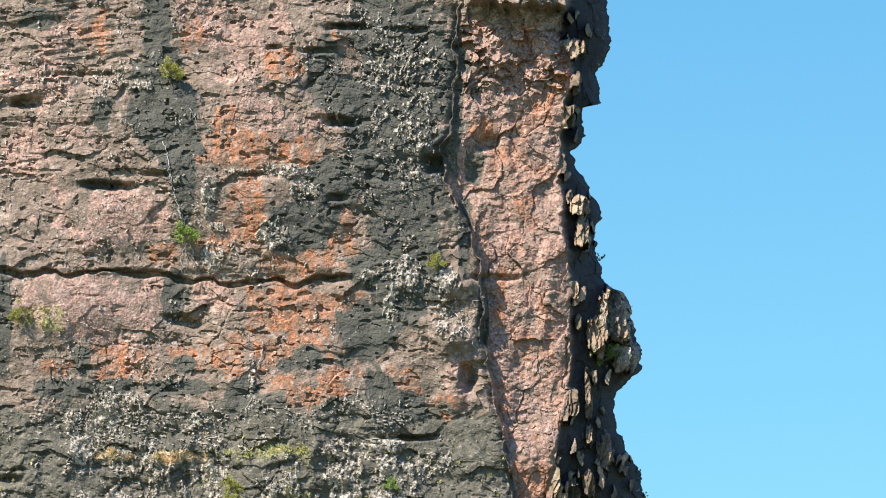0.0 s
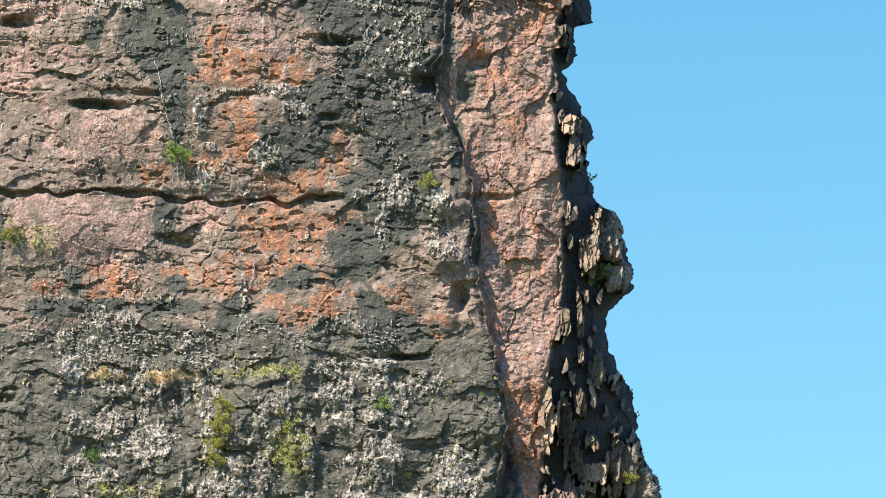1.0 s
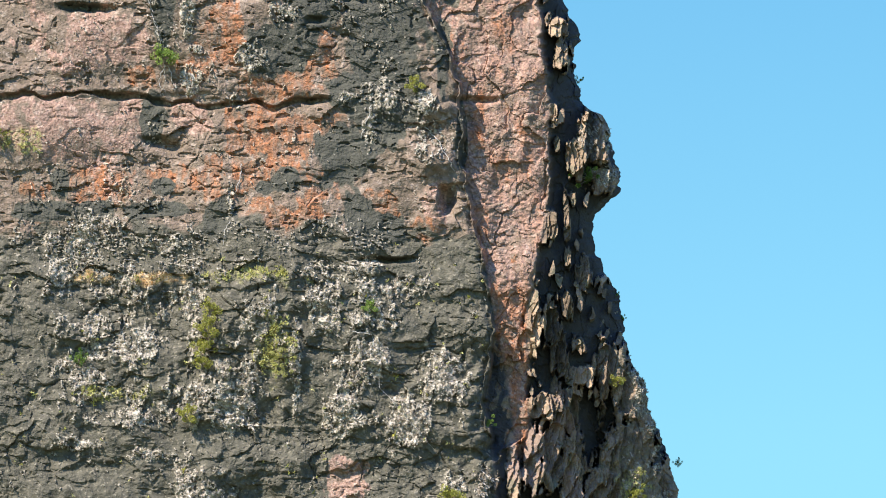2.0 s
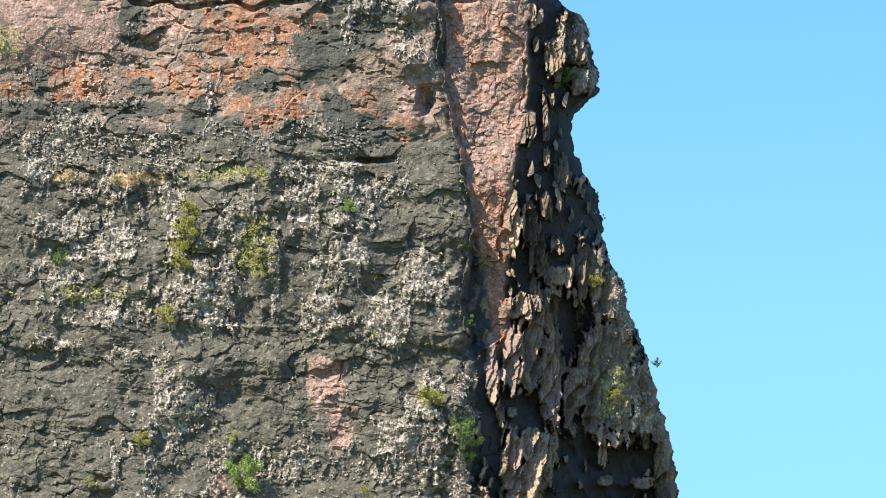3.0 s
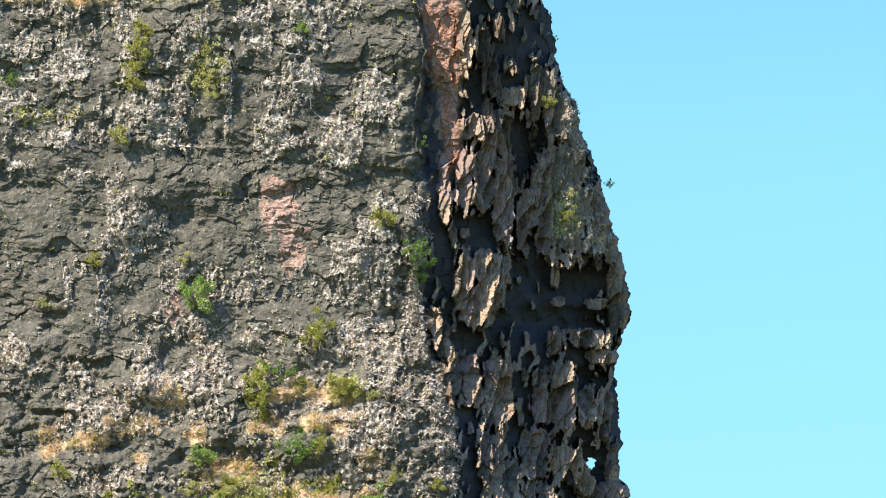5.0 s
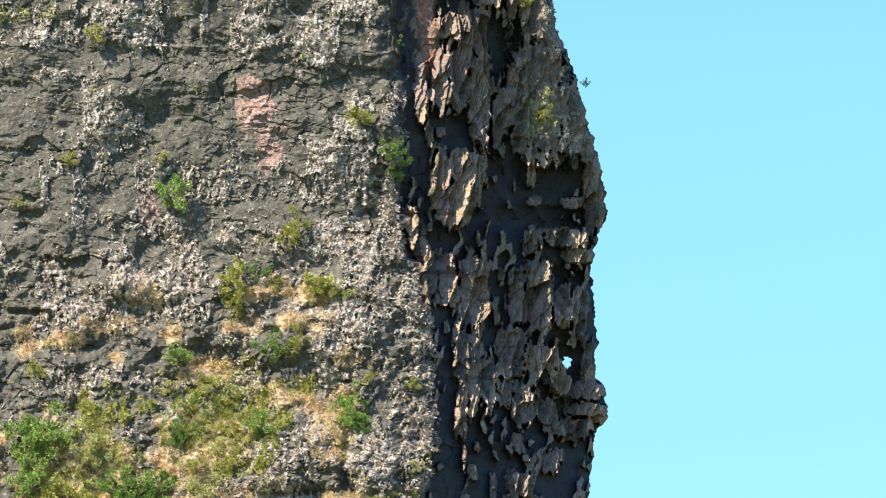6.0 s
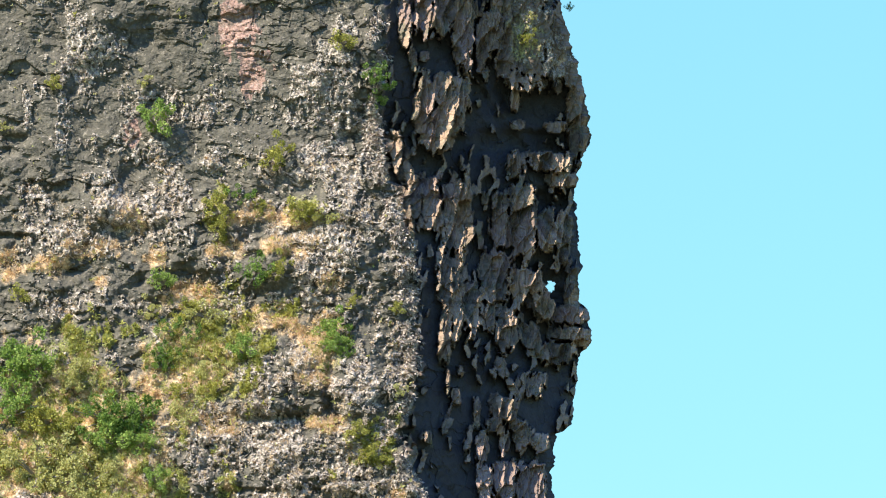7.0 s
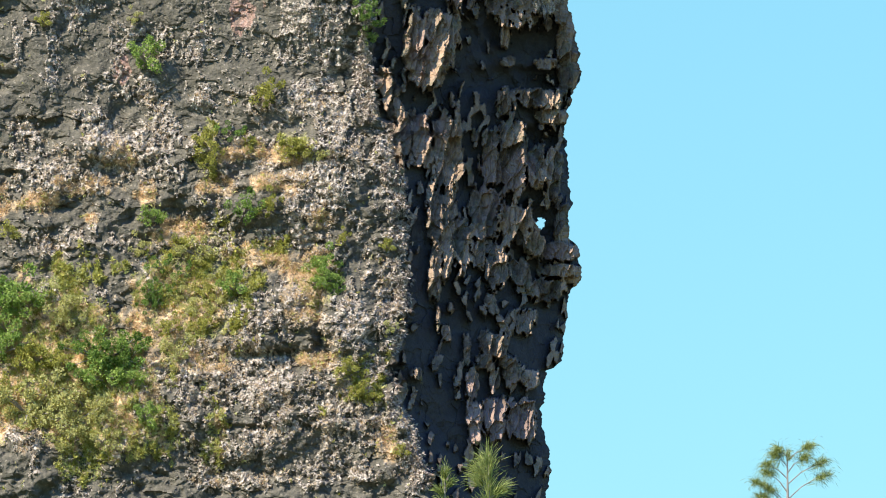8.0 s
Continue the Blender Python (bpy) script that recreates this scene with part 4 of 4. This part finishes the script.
left_only = (wall_a < along(wall_b, CORNER) + 14)
lichen = wall_masks["lichen"]
dark_zone = wall_masks["dark"] * left_only
clump = 0.05 + step(-0.1, 0.5, fbm(wall_a / 15, wall_b / 36, 3, 501))
tufts("lichen_tufts", lichen * (wall_b >= 1230), 20000, 5, 2.0, LEAF_PALE, 511, -0.3, 0.85, "pale grey rosette plants crusting the dark rock", "lichen", 1.0)
tufts("lichen_curtain", lichen * (wall_b < 1240), 16000, 5, 2.0, LEAF_CREAM, 513, -0.6, 0.7, "greenish cream lichen hanging in curtains on dark rock", "lichen", 1.0)
tufts("hanging_rosettes", lichen * clump * (wall_b > 700), 7000, 6, 3.2, LEAF_PALE, 512, -0.8, 0.45, "larger pale plants hanging in clumps from the rock", "lichen", 1.0)
tufts("dry_grass", (wall_masks["tan"] + 0.09 * lichen * (wall_b > 1400)) * (0.3 + clump) * left_only, 27000, 6, 4.4, LEAF_TAN, 521, 0.7, 0.16, "dry straw-coloured grass on the ledges", "grass")
tufts("low_scrub", (wall_masks["olive"] + 0.004 * dark_zone * (wall_b > 740) + 0.3 * wall_masks["tan"]) * clump * left_only, 9000, 6, 4.6, LEAF_OLIVE, 531, 0.4, 0.4, "low olive scrub in cracks of the rock", "scrub")
tufts("green_scrub", (wall_masks["olive"] * (wall_b > 1400) + 0.0012 * dark_zone * (wall_b > 760)) * clump ** 2 * left_only, 5000, 7, 5.5, LEAF_YELLOW, 541, 0.4, 0.4, "small yellow-green plants among the rocks", "scrub")

tufts("green_turf", wall_masks["olive"] * (wall_b > 1700) * (wall_a < 620) * (0.35 + clump) * left_only, 9000, 6, 5.0, TURF, 551, 0.6, 0.14, "soft light green turf on the lower ledges", "grass")
fringe = np.exp(-((wall_a - along(wall_b, CORNER) + 9) / 11) ** 2) * step(1120, 1250, wall_b) * step(-0.05, 0.25, fbm(wall_a / 14, wall_b / 24, 3, 561))
tufts("overhanging_rosettes", fringe, 3200, 8, 6.5, LEAF_PALE, 562, -1.0, 0.35, "pale plants hanging over the edge of the rock wall", "lichen", 0.6)


# ---------------------------------------------------------------- hanging roots and bare branches
def root(points, thick):
    fine = []
    rng = random.Random(len(points) * 31 + int(points[0][0]))
    for (a0, b0), (a1, b1) in zip(points, points[1:]):
        for k in range(5):
            t = k / 5
            fine.append(spot(a0 + (a1 - a0) * t + rng.uniform(-2.6, 2.6), b0 + (b1 - b0) * t + rng.uniform(-1.5, 1.5), 2.5))
    fine.append(spot(*points[-1], 2.0))
    vs, fs = tube(fine, [0.62 * thick * UNIT * (1 - 0.6 * i / len(fine)) for i in range(len(fine))], 5)
    tagged(new("hanging_root", from_arrays("hanging_root", [tuple(v) for v in vs], fs, ROOT)), "bleached grey root hanging down the rock", "root", "roots on the cliff")


ROOT, rn, rl, root_bsdf = material("bleached_root")
rl.new(blend(rn, rl, tex_noise(rn, rl, rn.new("ShaderNodeNewGeometry").outputs["Position"], 4.0, 3), (0.34, 0.30, 0.25), (0.62, 0.58, 0.52)), root_bsdf.inputs["Base Color"])
root_bsdf.inputs["Roughness"].default_value = 0.85
for points, thick in (([(283, 250), (292, 275), (293, 300), (304, 335), (310, 370), (322, 410)], 1.3), ([(293, 300), (300, 330), (316, 380), (326, 412)], 0.9), ([(324, 430), (316, 455), (318, 485)], 1.1),
                      ([(328, 430), (338, 452), (342, 476)], 1.1), ([(325, 430), (325, 460), (322, 484)], 0.8), ([(330, 190), (338, 205), (342, 230)], 1.0), ([(657, 902), (690, 908), (705, 950), (705, 1000), (730, 1028), (770, 1075), (808, 1118)], 0.9),
                      ([(785, 540), (805, 560), (825, 595), (838, 618)], 1.6), ([(438, 705), (430, 728), (428, 748)], 1.2), ([(690, 500), (682, 530), (672, 560)], 1.8), ([(460, 605), (455, 635), (450, 660)], 1.4)):
    root(points, thick)


# ---------------------------------------------------------------- casuarina trees in front, far below the rock
NEEDLES = leaf_material("casuarina_needles", (0.13, 0.175, 0.035), (0.40, 0.43, 0.13), 0.35)


def casuarina(tip_a, tip_b, away, seed, plume, tufted, label, lush=1.0):
    """A slender tree whose tip reaches the given sight line; branches rise steeply and end in drooping needles."""
    rng = np.random.default_rng(seed)
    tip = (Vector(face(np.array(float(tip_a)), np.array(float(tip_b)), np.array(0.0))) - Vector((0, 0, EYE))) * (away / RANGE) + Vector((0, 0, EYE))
    tree = tagged(new("casuarina_tree"), label, "tree", "trees in front of the rock")
    tree.location = (tip.x, tip.y, 0)
    high = tip.z
    stem = [Vector((0.10 * math.sin(3.1 * k) * (1 - k), 0.08 * math.cos(2.3 * k) * (1 - k), high * k)) for k in (i / 13 for i in range(14))]
    vs, fs = tube(stem, [0.17 * (1 - k) ** 0.8 + 0.006 for k in (i / 13 for i in range(14))], 8)
    part("trunk", from_arrays("trunk", [tuple(v) for v in vs], fs, m_bark), tree)
    base, axis, length = [], [], []

    def brush(points, out, many, spread, longest):
        pts = np.array([list(p) for p in points])
        at = rng.uniform(0, len(pts) - 1, many)
        low = np.minimum(at.astype(int), len(pts) - 2)
        base.append(pts[low] + (pts[low + 1] - pts[low]) * (at - low)[:, None] + rng.normal(size=(many, 3)) * 0.015)
        axis.append(unit_rows(np.array(out) + rng.normal(size=(many, 3)) * spread))
        length.append(rng.uniform(0.4, 1.0, many) * longest)

    for i in range(40 if tufted else 52):
        k = 0.25 + (0.70 if tufted else 0.735) * (i / 51) ** 0.6
        at = stem[0].lerp(stem[-1], k)
        turn, reach = rng.uniform(0, 6.28), (1.0 - k) * (3.2 if tufted else 1.9) + plume * rng.uniform(0.5, 1.0)
        rise = rng.uniform(0.7, 1.3)
        run = [at + Vector((math.cos(turn) * reach * s, math.sin(turn) * reach * s, reach * (rise * s - 0.35 * s * s))) for s in (0, 0.35, 0.7, 1.0)]
        drop = max(0.0, run[-1].z - high + 0.05 + 0.3 * rng.random())
        run = [q - Vector((0, 0, drop * s)) for q, s in zip(run, (0, 0.35, 0.7, 1.0))]
        bv, bf = tube(run, [0.03 * (1.2 - k), 0.02 * (1.2 - k), 0.008, 0.003], 5)
        part("branch", from_arrays("branch", [tuple(v) for v in bv], bf, m_bark), tree)
        away_dir = (math.cos(turn) * 0.6, math.sin(turn) * 0.6, 0.8 if not tufted else 0.3)
        if tufted:
            brush(run[2:], away_dir, 130 if k > 0.8 else 60, 0.75, 0.20)
        else:
            brush(run[1:], away_dir, 120 if k > 0.8 else 60, 0.32, 0.26 * lush)
    if tufted:
        for down, side, reach in ((0.95, -1, 0.40), (0.80, -1, 0.34), (0.86, -1, 0.55), (0.72, 1, 0.50), (0.62, -1, 0.42), (0.50, 1, 0.46), (0.42, -1, 0.30), (0.34, 1, 0.34), (0.24, -1, 0.22), (0.16, 1, 0.30), (0.10, -1, 0.14)):
            at = stem[-1] - Vector((0, 0, down))
            bend = rng.uniform(0.7, 1.25)
            run = [at + Vector((side * reach * bend * q, rng.uniform(-0.1, 0.1) * q, reach * (1.25 * q - 0.55 * q * q))) for q in (0, 0.35, 0.7, 1.0)]
            bv, bf = tube(run, [0.010, 0.008, 0.006, 0.003], 5)
            part("branch", from_arrays("branch", [tuple(v) for v in bv], bf, m_bark), tree)
            brush(run[2:], (side * 0.35 + 0.2, 0, 0.4), 190, 0.75, 0.13)
            brush(run[1:], (side * 0.6 + 0.4, 0, 0.3), 26, 0.45, 0.22)
        brush([stem[-1] - Vector((0, 0, 0.16)), stem[-1] - Vector((0, 0, 0.02))], (0.35, 0, 0.6), 90, 0.4, 0.13)
    else:
        brush([stem[-1] - Vector((0, 0, 1.3)), stem[-1] - Vector((0, 0, 0.10))], (0, 0, 0.9), int(420 * lush), 0.26, 0.30 * lush)
    base, axis, length = np.concatenate(base), np.concatenate(axis), np.concatenate(length)
    droop = unit_rows(axis + np.array([0, 0, -0.9 if tufted else -0.5]))
    p1, f1 = blades(base, axis, length, np.full(len(base), 0.009 if tufted else 0.014), rng)
    p2, f2 = blades(base + axis * (length * 0.9)[:, None], droop, length * 0.7, np.full(len(base), 0.005 if tufted else 0.010), rng)
    tones = np.repeat(np.clip(rng.normal(0.5, 0.3, 2 * len(base)), 0, 1), 4)
    part("needles", from_arrays("needles", np.concatenate([p1, p2]).tolist(), np.concatenate([f1, f2 + len(p1)]).tolist(), NEEDLES, tones), tree, "drooping yellow-green needles")


casuarina(1108, 2040, 110.0, 71, 0.12, False, "slender casuarina tree with a bright needled tip")
casuarina(1030, 2056, 112.0, 72, 0.04, False, "thin young casuarina tree with an upright tip", 0.55)
casuarina(1638, 2032, 104.0, 73, 0.46, True, "casuarina tree with sparse drooping tufts of needles")
